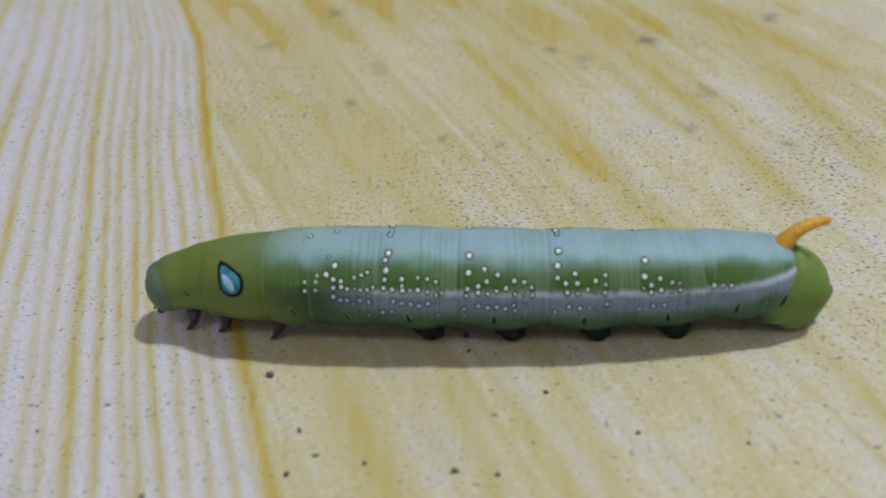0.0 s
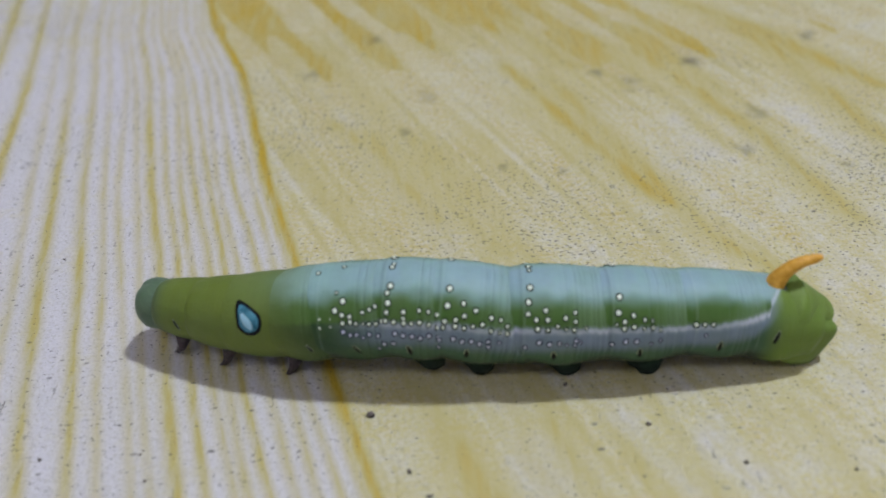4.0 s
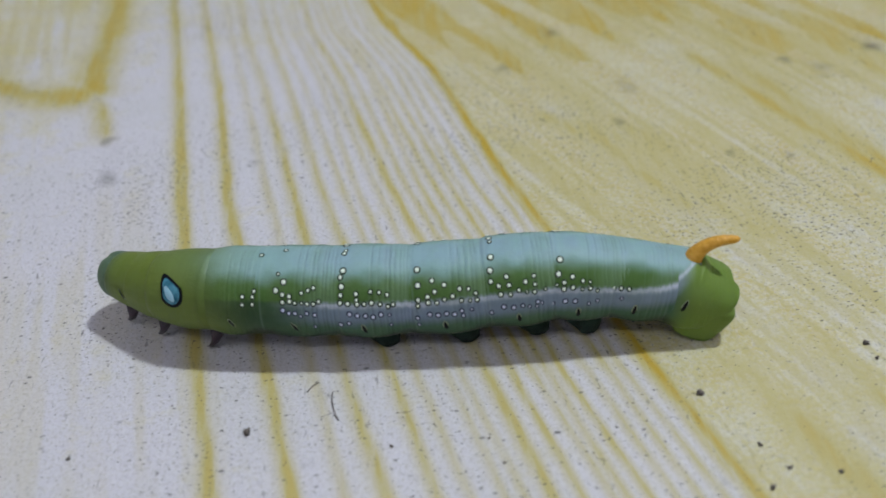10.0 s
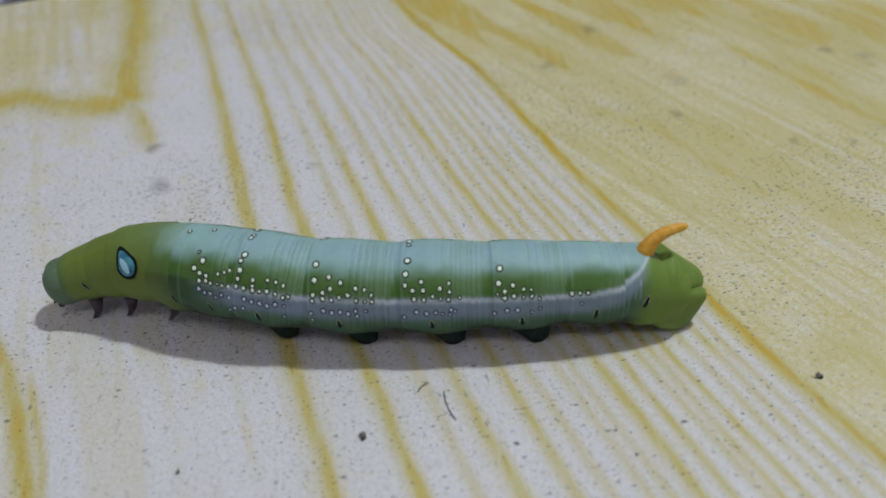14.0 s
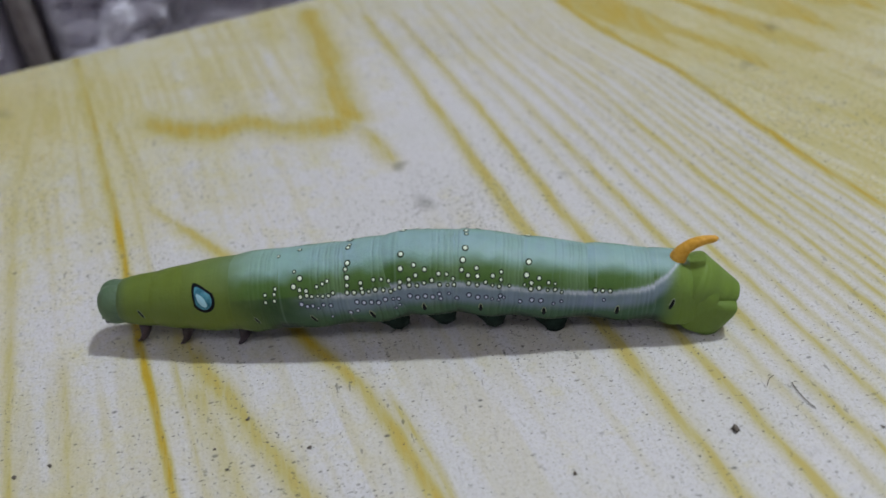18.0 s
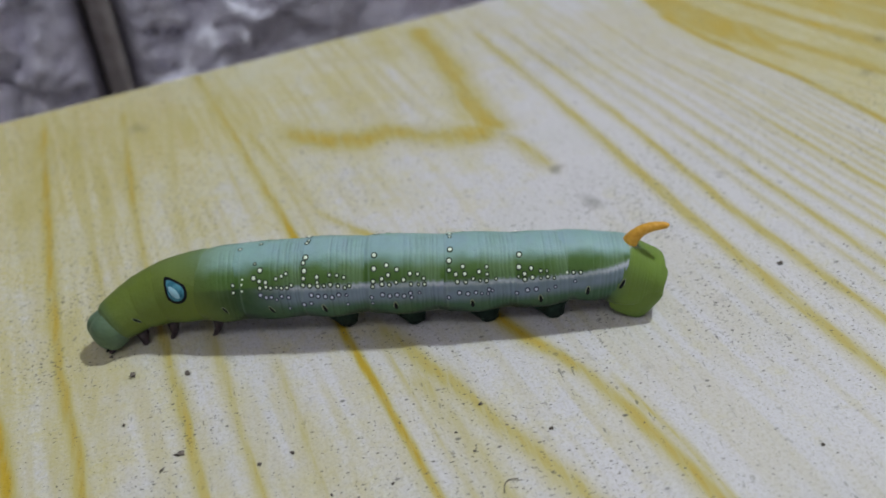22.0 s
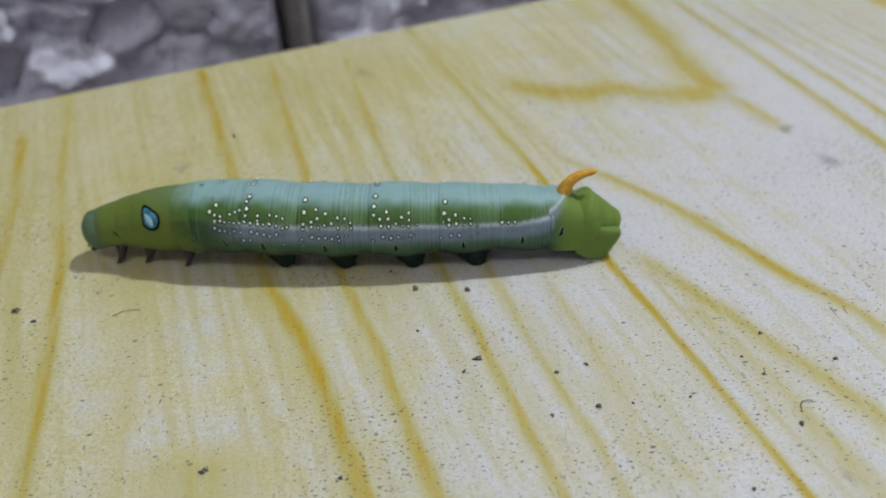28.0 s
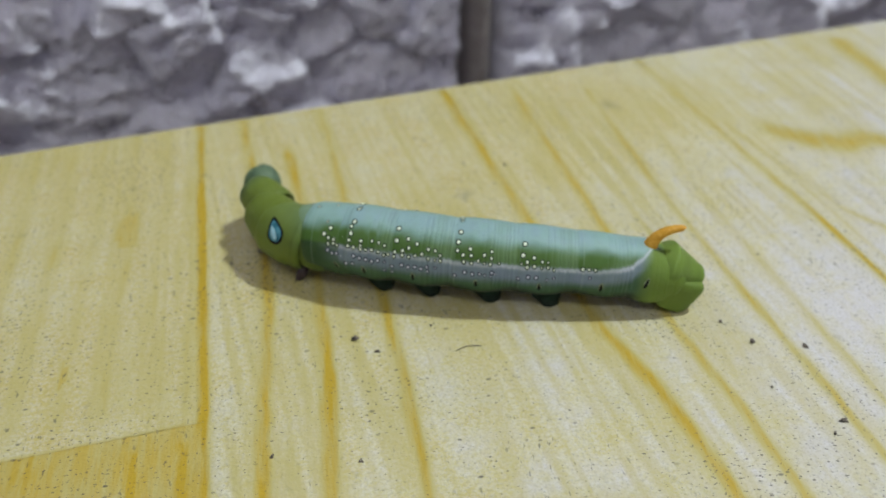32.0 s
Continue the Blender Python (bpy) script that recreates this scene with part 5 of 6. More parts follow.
    crawl(BODY['s4'], (
        (0, 30.11, -1, 6.5, -4.06, -1.96),
        (0.5, 30.26, -1.08, 6.3, -4.58, -2.3),
        (1, 30.29, -1.06, 6.32, -4.35, -3.02),
        (1.5, 30.22, -1.04, 6.31, -4.46, -2.86),
        (2, 30.31, -0.93, 6.27, -3.69, -3.13),
        (2.5, 29.93, -0.46, 6.23, -3.15, -1.91),
        (3, 27.43, -0.29, 6.11, -1.72, -0.16),
        (3.5, 25.67, -0.9, 6.53, -2.43, -5.71),
        (5.5, 27.09, -0.94, 6.08, -6.18, -1.64),
        (6, 28.77, -1.29, 6.69, -4.44, -4.35),
        (6.5, 33.68, -1.31, 6.55, -5.68, -1.6),
        (7, 30.55, -0.39, 6.17, -2.86, -0.77),
        (7.5, 27.53, -0.84, 6.62, -0.8, -6.55),
        (8, 32.13, -0.58, 6.34, -0.87, -3.87),
        (8.5, 33.22, 0.3, 6.29, 0.69, -2.39),
        (9, 27.77, 0.18, 6.21, 1.95, -3.44),
        (9.5, 32.15, -0.43, 6.33, -1.32, -2.36),
        (10, 32.56, -0.14, 6.5, -3.86, 0.74),
        (10.5, 27.12, -0.52, 6.59, -1.39, -3.08),
        (11, 29.21, -0.71, 6.67, -3.03, 0.5),
        (11.5, 28.61, -1.78, 7.94, -14.55, 15.57),
        (12, 29.88, -1.24, 7.25, -9.71, 8.18),
        (12.5, 31.26, -1.91, 7.09, -12.84, 6.5),
        (13, 30.92, -1.37, 6.61, -10.6, 3.01),
        (13.5, 25.34, -1.73, 6.25, -7.83, -0.84),
        (14, 28.97, -2.22, 6.89, -11.54, -1.09),
        (14.5, 32.84, -1.74, 6.59, -8.46, -0.41),
        (15, 27.49, -1.16, 6.16, -4.46, -0.92),
        (15.5, 30.26, -1.4, 6.44, -4.24, -0.62),
        (17.5, 34.56, 0.25, 6.22, 1.45, -3.26),
        (18, 28.82, 0.51, 6.05, 1.55, -2.63),
        (18.5, 31.48, -0.31, 6.27, -0.56, -3.88),
        (19, 33.98, 0.11, 6.35, -1.61, 0.11),
        (19.5, 27.77, -0.09, 6.22, 0.28, -4.65),
        (20, 31.65, -0.72, 6.3, -3.5, -1.77),
        (20.5, 33.03, 0.03, 6.26, -2.78, 1.84),
        (21, 27.4, 0.11, 6.15, 0.23, -2.94),
        (21.5, 28.91, -0.6, 6.25, -0.97, -4.87),
        (22, 32.53, -0.22, 6.33, -0.57, -2.95),
        (22.5, 29.27, 0.6, 6.13, 2.21, -2.09),
        (23, 26.89, 0.3, 6.29, 3.68, -4.23),
        (23.5, 31.5, -0.14, 6.41, 0.95, -4.48),
        (24, 32.03, 1.2, 6.22, 4.91, -3.99),
        (24.5, 26.93, 1.19, 6.25, 7.59, -8.11),
        (25, 28.58, 0.93, 6.12, 5.53, -4.28),
        (25.5, 32.59, 0.45, 6.08, 1.35, -2.4),
        (27.5, 27.05, -0.31, 6.08, -3.03, -0.77),
        (28, 28.38, -1.18, 6.46, -5.38, -3.8),
        (28.5, 30.36, 0.07, 6.28, -3.51, -0.35),
        (29, 25.36, -0.54, 6.21, -0.53, -5.88),
        (29.5, 30.67, -0.59, 6.31, -2.78, -2.13),
        (30, 27.5, 0.13, 6.17, -0.29, -1.17),
        (30.5, 26.48, -0.96, 6.36, -2.58, -6.13),
        (31, 29.29, -0.87, 6.49, -6.87, 0.6),
        (31.5, 24.19, -0.57, 6.08, -4.26, -0.88),
        (32, 23.32, -1.53, 5.89, -8.82, -5.05),
    ))
    crawl(BODY['s5'], (
        (0, 23.92, -0.62, 6.62, -3.1, -0.36),
        (0.5, 24.01, -0.64, 6.47, -3.48, -0.76),
        (1, 24.03, -0.63, 6.56, -3.36, -0.95),
        (1.5, 23.98, -0.62, 6.52, -3.38, -0.96),
        (2, 24.03, -0.57, 6.52, -2.86, -1.23),
        (2.5, 23.27, -0.15, 6.36, -2.2, -0.49),
        (3, 20.5, -0.11, 6.19, -1.14, -1.62),
        (3.5, 20.24, -0.65, 7.11, -2.68, -4.03),
        (5.5, 19.89, -0.37, 6.28, -3.48, -2.29),
        (6, 23.2, -0.86, 7.05, -4.32, -0.6),
        (6.5, 26.26, -0.68, 6.63, -4.15, 0.18),
        (7, 22.85, -0.1, 6.2, -1.71, -0.27),
        (7.5, 21.8, -0.7, 7.23, -1.85, -3.3),
        (8, 25.57, -0.45, 6.68, -1.29, -1.57),
        (8.5, 25.57, 0.24, 6.49, 0.39, -0.58),
        (9, 20.59, 0.01, 6.72, 1.13, -4.84),
        (9.5, 25.58, -0.28, 6.54, -1.3, -0.67),
        (10, 24.85, 0.21, 6.37, -1.81, 0.92),
        (10.5, 20.56, -0.38, 7.02, -1.1, -3.84),
        (11, 23.58, -0.44, 6.74, -2.6, 0.68),
        (11.5, 23.6, -0.62, 6.76, -9.66, 8.79),
        (12, 24.29, -0.44, 6.53, -6.14, 4.81),
        (12.5, 25.12, -0.74, 6.47, -8.47, 3.86),
        (13, 24.08, -0.34, 6.29, -6.66, 1.69),
        (13.5, 19.57, -0.99, 6.45, -6.21, -3.52),
        (14, 23.94, -1.2, 6.93, -9.73, 1.41),
        (14.5, 26.01, -0.85, 6.58, -6.26, 0.58),
        (15, 20.65, -0.67, 6.33, -3.53, -2.67),
        (15.5, 24.04, -0.94, 6.48, -3.91, -0.1),
        (17.5, 26.67, 0.11, 6.57, 0.83, -1.83),
        (18, 21.02, 0.31, 6.44, 1.42, -3.86),
        (18.5, 25.11, -0.24, 6.67, -0.78, -2.04),
        (19, 26.1, 0.26, 6.29, -0.64, 0.38),
        (19.5, 20.76, -0.12, 6.82, 0.18, -5.25),
        (20, 25.34, -0.38, 6.46, -2.57, -1.1),
        (20.5, 25.57, 0.29, 6.19, -1.34, 0.18),
        (21, 20.66, 0.07, 6.5, 0.42, -3.71),
        (21.5, 23.32, -0.48, 6.7, -1.47, -3.03),
        (22, 25.72, -0.14, 6.58, -0.66, -1.38),
        (22.5, 22.13, 0.37, 6.31, 1.64, -1.66),
        (23, 21.3, 0.01, 6.7, 2.14, -3.47),
        (23.5, 24.73, -0.2, 6.87, 0.21, -3.15),
        (24, 24.62, 0.68, 6.59, 3.4, -1.98),
        (24.5, 20.97, 0.5, 7.01, 5.3, -6.06),
        (25, 22.82, 0.44, 6.5, 3.94, -3.1),
        (25.5, 25.75, 0.3, 6.31, 1.12, -1.73),
        (27.5, 20.13, -0.05, 6.18, -1.39, -1.55),
        (28, 23.19, -0.69, 6.72, -4.81, -0.61),
        (28.5, 23.66, 0.38, 6.26, -1.67, 0.3),
        (29, 19.64, -0.46, 6.79, -0.99, -5.13),
        (29.5, 24.42, -0.3, 6.47, -2.23, -0.57),
        (30, 20.72, 0.13, 6.34, 0.15, -1.4),
        (30.5, 21.47, -0.7, 6.88, -3.1, -3.23),
        (31, 23.11, -0.26, 6.37, -4.36, 1.09),
        (31.5, 18.11, -0.21, 6.19, -2.46, -2.36),
        (32, 19.45, -0.85, 6.34, -8.47, -4.24),
    ))
    crawl(BODY['s6'], (
        (0, 17.13, -0.3, 6.58, -2.07, 1.39),
        (0.5, 17.15, -0.28, 6.48, -2.21, 0.83),
        (1, 17.18, -0.29, 6.54, -2.2, 1.71),
        (1.5, 17.14, -0.27, 6.53, -2.15, 1.17),
        (2, 17.15, -0.27, 6.55, -1.92, 1.16),
        (2.5, 16.03, 0.07, 6.35, -1.06, 0.57),
        (3, 13.33, -0.01, 6.51, -0.49, -4.75),
        (3.5, 14.46, -0.37, 7.32, -2.64, 3.18),
        (5.5, 12.48, -0.06, 6.67, -1.74, -5.96),
        (6, 17.29, -0.43, 6.81, -3.22, 6.5),
        (6.5, 18.23, -0.18, 6.5, -2.56, 1.89),
        (7, 14.74, 0.08, 6.24, -0.64, -1.25),
        (7.5, 15.68, -0.46, 7.3, -2.4, 4.52),
        (8, 18.34, -0.27, 6.72, -1.33, 1.63),
        (8.5, 17.4, 0.19, 6.45, 0.34, 1.15),
        (9, 13.4, -0.1, 7.43, 0.52, -5.5),
        (9.5, 18.37, -0.12, 6.49, -0.96, 2.29),
        (10, 16.68, 0.36, 6.24, -0.16, -0.27),
        (10.5, 13.76, -0.26, 7.48, -1.18, -2.84),
        (11, 17.52, -0.18, 6.53, -1.73, 4.63),
        (11.5, 17.51, 0.11, 6.2, -3.56, 2),
        (12, 17.85, 0.05, 6.23, -2.36, 0.03),
        (12.5, 18.3, 0.02, 6.21, -3.5, -0.38),
        (13, 16.76, 0.28, 6.19, -2.44, -1.55),
        (13.5, 13.43, -0.44, 6.99, -4.22, -5.53),
        (14, 18.22, -0.38, 6.62, -5.17, 5.14),
        (14.5, 18.45, -0.16, 6.44, -3.53, 1.62),
        (15, 13.56, -0.3, 6.81, -2.43, -5.73),
        (15.5, 17.12, -0.5, 6.47, -3.05, 0.5),
        (17.5, 18.36, 0.02, 6.74, 0.33, 0.29),
        (18, 13.29, 0.12, 7.1, 1.39, -6.54),
        (18.5, 18.29, -0.14, 6.74, -0.81, 2.3),
        (19, 17.88, 0.29, 6.24, 0.2, -0.19),
        (19.5, 13.6, -0.14, 7.52, -0.07, -5.05),
        (20, 18.49, -0.13, 6.55, -1.48, -0.04),
        (20.5, 17.66, 0.39, 6.22, 0.12, -1.08),
        (21, 13.77, 0.01, 7.03, 0.52, -5.19),
        (21.5, 17.22, -0.3, 6.87, -1.56, 1.01),
        (22, 18.39, -0.06, 6.67, -0.52, 0.08),
        (22.5, 14.71, 0.18, 6.55, 1.29, -2.78),
        (23, 15.2, -0.14, 7, 0.63, -1.3),
        (23.5, 17.44, -0.19, 7.18, -0.34, -0.72),
        (24, 16.83, 0.29, 6.75, 2.18, -0.39),
        (24.5, 14.62, 0.04, 7.56, 2.78, -2.39),
        (25, 16.52, 0.1, 6.77, 2.11, -1.48),
        (25.5, 18.41, 0.17, 6.51, 0.87, -1.63),
        (27.5, 12.97, 0.03, 6.46, -0.18, -6.02),
        (28, 17.47, -0.26, 6.58, -2.83, 3.66),
        (28.5, 16.4, 0.48, 6.2, 0.27, -0.26),
        (29, 13.63, -0.34, 7.26, -1.44, -2.43),
        (29.5, 17.59, -0.07, 6.44, -1.28, 0.99),
        (30, 13.61, 0.09, 6.51, 0.39, -1.39),
        (30.5, 16.11, -0.4, 6.95, -2.73, 3.35),
        (31, 16.34, 0.12, 6.24, -1.79, 0.36),
        (31.5, 11.92, -0.04, 6.58, -0.97, -6.96),
        (32, 15.08, -0.3, 6.5, -4.44, 0.71),
    ))
    crawl(BODY['s7'], (
        (0, 8.75, -0.07, 6.38, -1.01, 1.42),
        (0.5, 8.75, -0.05, 6.34, -0.95, 1.46),
        (1, 8.79, -0.05, 6.33, -0.95, 1.75),
        (1.5, 8.74, -0.04, 6.36, -0.91, 1.13),
        (2, 8.72, -0.06, 6.38, -0.92, 1.25),
        (2.5, 7.61, 0.14, 6.24, 0.25, 0.39),
        (3, 6.58, 0.01, 6.98, -0.03, -2.89),
        (3.5, 8.89, -0.13, 6.57, -1.48, 11.63),
        (5.5, 6.25, 0.05, 7.09, -0.26, -3.77),
        (6, 9.22, -0.07, 6.24, -1.41, 2.55),
        (6.5, 9.15, 0.09, 6.22, -0.58, 0.95),
        (7, 6.63, 0.08, 6.61, 0.31, -5.69),
        (7.5, 8.5, -0.15, 6.58, -1.67, 6.2),
        (8, 9.45, -0.07, 6.39, -0.84, 1.72),
        (8.5, 8.5, 0.14, 6.24, 0.64, -0.61),
        (9, 7.16, -0.11, 7.58, -0.43, 4.43),
        (9.5, 9.47, -0.01, 6.31, -0.38, 0.45),
        (10, 7.95, 0.26, 6.4, 1.24, -3.46),
        (10.5, 7.66, -0.12, 7.38, -1.09, 3.39),
        (11, 9.52, -0.01, 6.24, -0.6, 0.7),
        (11.5, 9.42, 0.26, 6.31, 0.37, -1.34),
        (12, 9.75, 0.16, 6.31, 0.16, 0.7),
        (12.5, 9.48, 0.22, 6.33, 0.07, -0.72),
        (13, 8.25, 0.34, 6.46, 0.96, -4.53),
        (13.5, 7.37, -0.09, 7.21, -1.87, 3.51),
        (14, 9.72, 0.09, 6.2, -1.18, 0.92),
        (14.5, 9.31, 0.18, 6.19, -0.51, 0.64),
        (15, 6.74, -0.08, 7.34, -1.25, -1.43),
        (15.5, 9.79, -0.18, 6.36, -1.68, 1.09),
        (17.5, 9.36, 0.01, 6.48, 0.06, 2.06),
        (18, 6.86, -0.03, 7.76, 0.52, 0.23),
        (18.5, 9.73, -0.03, 6.44, -0.42, 2.29),
        (19, 8.88, 0.2, 6.25, 0.93, -0.73),
        (19.5, 7.42, -0.11, 7.71, -0.59, 4.96),
        (20, 9.78, 0.02, 6.44, -0.39, 0.55),
        (20.5, 8.69, 0.26, 6.25, 1.26, -1.03),
        (21, 7.16, -0.05, 7.55, 0.04, 1.04),
        (21.5, 9.4, -0.1, 6.55, -1, 1.42),
        (22, 9.49, 0.01, 6.5, -0.17, 1.78),
        (22.5, 7.1, 0.03, 6.93, 0.7, -1.62),
        (23, 8.54, -0.14, 6.99, -0.52, 2.62),
        (23.5, 9.68, -0.11, 7.06, -0.61, 3.51),
        (24, 8.4, 0.06, 6.71, 1, 0.49),
        (24.5, 7.9, -0.13, 7.56, 0.17, 4.65),
        (25, 9.53, -0.05, 6.84, 0.35, 0.9),
        (25.5, 9.57, 0.06, 6.64, 0.53, -0.03),
        (27.5, 6.2, -0.01, 7.24, 0.15, -3.37),
        (28, 9.33, -0.01, 6.29, -0.86, 1.11),
        (28.5, 8, 0.3, 6.25, 1.68, -2.3),
        (29, 7.7, -0.16, 7.22, -1.43, 5.38),
        (29.5, 9.13, 0.04, 6.33, -0.24, 0.86),
        (30, 6.51, 0.03, 6.68, 0.38, -1.5),
        (30.5, 8.84, -0.1, 6.42, -1.42, 2.27),
        (31, 8.17, 0.21, 6.21, 0.43, -0.55),
        (31.5, 6.36, -0.01, 7.22, -0.18, -0.96),
        (32, 8.48, 0, 6.38, -1.14, 1.22),
    ))
    crawl(BODY['s8'], (
        (0, 0, 0, 6.17, 0.35, 0.55),
        (0.5, 0, 0, 6.17, 0.49, 0.74),
        (1, 0, 0, 6.16, 0.53, 0.94),
        (1.5, 0, 0, 6.17, 0.5, 0.89),
        (2, 0, 0, 6.16, 0.39, 0.5),
        (2.5, 0, 0, 6.15, 1.77, 2.35),
        (3, 0, 0, 7.08, -0.03, 4.19),
        (3.5, 0, 0, 6.15, 0.08, 1.74),
        (5.5, 0, 0, 7.09, 0.81, 6.95),
        (6, 0, 0, 6.17, 0.5, 0.01),
        (6.5, 0, 0, 6.17, 1.62, -0.69),
        (7, 0, 0, 7.09, 0.6, 0.51),
        (7.5, 0, 0, 6.16, -0.13, 1.45),
        (8, 0, 0, 6.19, 0.01, 0.77),
        (8.5, 0, 0, 6.45, 0.99, -4.43),
        (9, 0, 0, 6.8, -0.92, 7.48),
        (9.5, 0, 0, 6.2, 0.22, 0.59),
        (10, 0, 0, 6.95, 1.79, -3.64),
        (10.5, 0, 0, 6.69, -0.34, 6.44),
        (11, 0, 0, 6.21, 0.32, 0.3),
        (11.5, 0, 0, 6.52, 2.29, 0.74),
        (12, 0, 0, 6.41, 1.4, 0.64),
        (12.5, 0, 0, 6.39, 2.21, 1.13),
        (13, 0, 0, 7.05, 3.04, -4.48),
        (13.5, 0, 0, 6.63, 0.54, 6.77),
        (14, 0, 0, 6.19, 1.78, -0.04),
        (14.5, 0, 0, 6.2, 2.57, -3.17),
        (15, 0, 0, 6.96, 0.08, 8.2),
        (15.5, 0, 0, 6.19, -0.12, 0.88),
        (17.5, 0, 0, 6.17, 0.28, -0.88),
        (18, 0, 0, 7.22, -0.66, 8.53),
        (18.5, 0, 0, 6.25, 0.07, 1),
        (19, 0, 0, 6.48, 1.41, -3.99),
        (19.5, 0, 0, 6.8, -0.54, 8.48),
        (20, 0, 0, 6.34, 0.55, 1),
        (20.5, 0, 0, 6.41, 1.74, -1.58),
        (21, 0, 0, 7.01, -0.59, 6.52),
        (21.5, 0, 0, 6.27, -0.16, 1.48),
        (22, 0, 0, 6.16, 0.45, 0.57),
        (22.5, 0, 0, 7, -0.4, 3.02),
        (23, 0, 0, 6.44, -0.82, 3.25),
        (23.5, 0, 0, 6.4, -0.18, 0.02),
        (24, 0, 0, 6.66, -0.3, -0.27),
        (24.5, 0, 0, 6.67, -1.51, 4.96),
        (25, 0, 0, 6.53, -0.73, 1.76),
        (25.5, 0, 0, 6.54, 0.08, 0.69),
        (27.5, 0, 0, 6.99, 0.02, 6.7),
        (28, 0, 0, 6.16, 0.8, 0.47),
        (28.5, 0, 0, 6.56, 2.04, -3.33),
        (29, 0, 0, 6.41, -0.53, 3.89),
        (29.5, 0, 0, 6.14, 0.91, -0.47),
        (30, 0, 0, 6.78, -0.18, 2.64),
        (30.5, 0, 0, 6.16, 0.19, 0.47),
        (31, 0, 0, 6.2, 2.33, -2.33),
        (31.5, 0, 0, 6.73, 0.28, 5.04),
        (32, 0, 0, 6.16, 1.15, 0.13),
    ))
    crawl(BODY['s9'], (
        (0, -8.07, -0.17, 5.98, 2.18, 0.02),
        (0.5, -8.09, -0.19, 5.98, 2.36, 0.32),
        (1, -8.1, -0.2, 5.99, 2.35, 0.54),
        (1.5, -8.1, -0.19, 5.98, 2.31, 0.15),
        (2, -7.89, -0.17, 5.99, 2.21, -0.71),
        (2.5, -7.7, -0.33, 6.42, 2.31, -0.51),
        (3, -6.24, 0.02, 6.15, 0.31, 10.24),
        (3.5, -8.65, -0.15, 5.99, 1.66, 2.26),
        (5.5, -7.42, -0.14, 6.16, 1.84, 5.91),
        (6, -9.04, -0.23, 6.05, 2.32, 1.78),
        (6.5, -7.94, -0.4, 6.37, 3.82, -2.75),
        (7, -6.09, -0.05, 6.44, 0.67, 10.54),
        (7.5, -9.11, -0.11, 6, 1.31, 2.61),
        (8, -8.74, -0.08, 6.02, 1.1, -0.32),
        (8.5, -6.71, -0.12, 6.74, 0.22, 0.42),
        (9, -7.91, 0.13, 6, -0.68, 3.99),
        (9.5, -8.94, -0.08, 6.01, 0.9, 0.76),
        (10, -6.53, -0.19, 6.91, 1.08, 4.15),
        (10.5, -8.75, -0.02, 5.99, 0.74, 2.81),
        (11, -9.34, -0.12, 5.99, 1.17, 2.34),
        (11.5, -9.3, -0.49, 6.28, 3.55, 2.78),
        (12, -9.33, -0.3, 6.07, 2.36, 2.39),
        (12.5, -9.11, -0.5, 6.16, 4.23, -0.04),
        (13, -6.75, -0.46, 7.11, 4.1, 2.09),
        (13.5, -8.81, -0.25, 5.96, 2.93, 2.36),
        (14, -9.33, -0.5, 6.14, 4.38, 0.35),
        (14.5, -7.56, -0.58, 6.64, 5.36, -2.49),
        (15, -7.65, -0.1, 5.99, 1.79, 4.87),
        (15.5, -9.34, -0.14, 5.97, 2.25, 1.78),
        (17.5, -7.79, -0.08, 6.26, 0.22, -1.3),
        (18, -7.38, 0.14, 6.24, -1.1, 6.76),
        (18.5, -9.2, -0.05, 5.99, 0.59, 2.18),
        (19, -6.69, -0.19, 6.76, 0.79, 1.22),
        (19.5, -8.52, 0.04, 5.99, 0.05, 3.49),
        (20, -8.6, -0.16, 5.98, 1.51, 4.8),
        (20.5, -7.49, -0.23, 6.62, 1.09, -0.13),
        (21, -7.37, 0.1, 6, -0.4, 4.82),
        (21.5, -9.45, -0.05, 5.97, 0.88, 2.22),
        (22, -8.41, -0.13, 6, 1.11, -1.48),
        (22.5, -6.36, 0.13, 6.34, -1.49, 9.61),
        (23, -8.48, 0.11, 5.98, -0.67, 8.03),
        (23.5, -8.01, -0.06, 6.29, 0.37, 7.27),
        (24, -6.85, 0.14, 6.66, -2.38, 3.76),
        (24.5, -8.19, 0.29, 6, -2.44, 3.82),
        (25, -9.31, 0.19, 6.13, -1.69, 3.72),
        (25.5, -9.12, 0.03, 6.21, -0.66, 2.55),
        (27.5, -6.82, -0.01, 6.07, 0.58, 7.31),
        (28, -8.85, -0.26, 5.98, 2.42, 1.16),
        (28.5, -6, -0.2, 6.83, 0.81, 2.56),
        (29, -8.23, -0.01, 5.95, 0.82, 2.21),
        (29.5, -7.91, -0.23, 6.12, 2.01, -1.98),
        (30, -6.03, 0.07, 6.2, -1.11, 8.15),
        (30.5, -8.47, -0.16, 5.98, 1.8, 0.98),
        (31, -6.49, -0.39, 6.58, 3.37, -1.74),
        (31.5, -6.57, -0.07, 5.99, 1.19, 4.28),
        (32, -8.43, -0.33, 5.98, 3.11, 0.86),
    ))
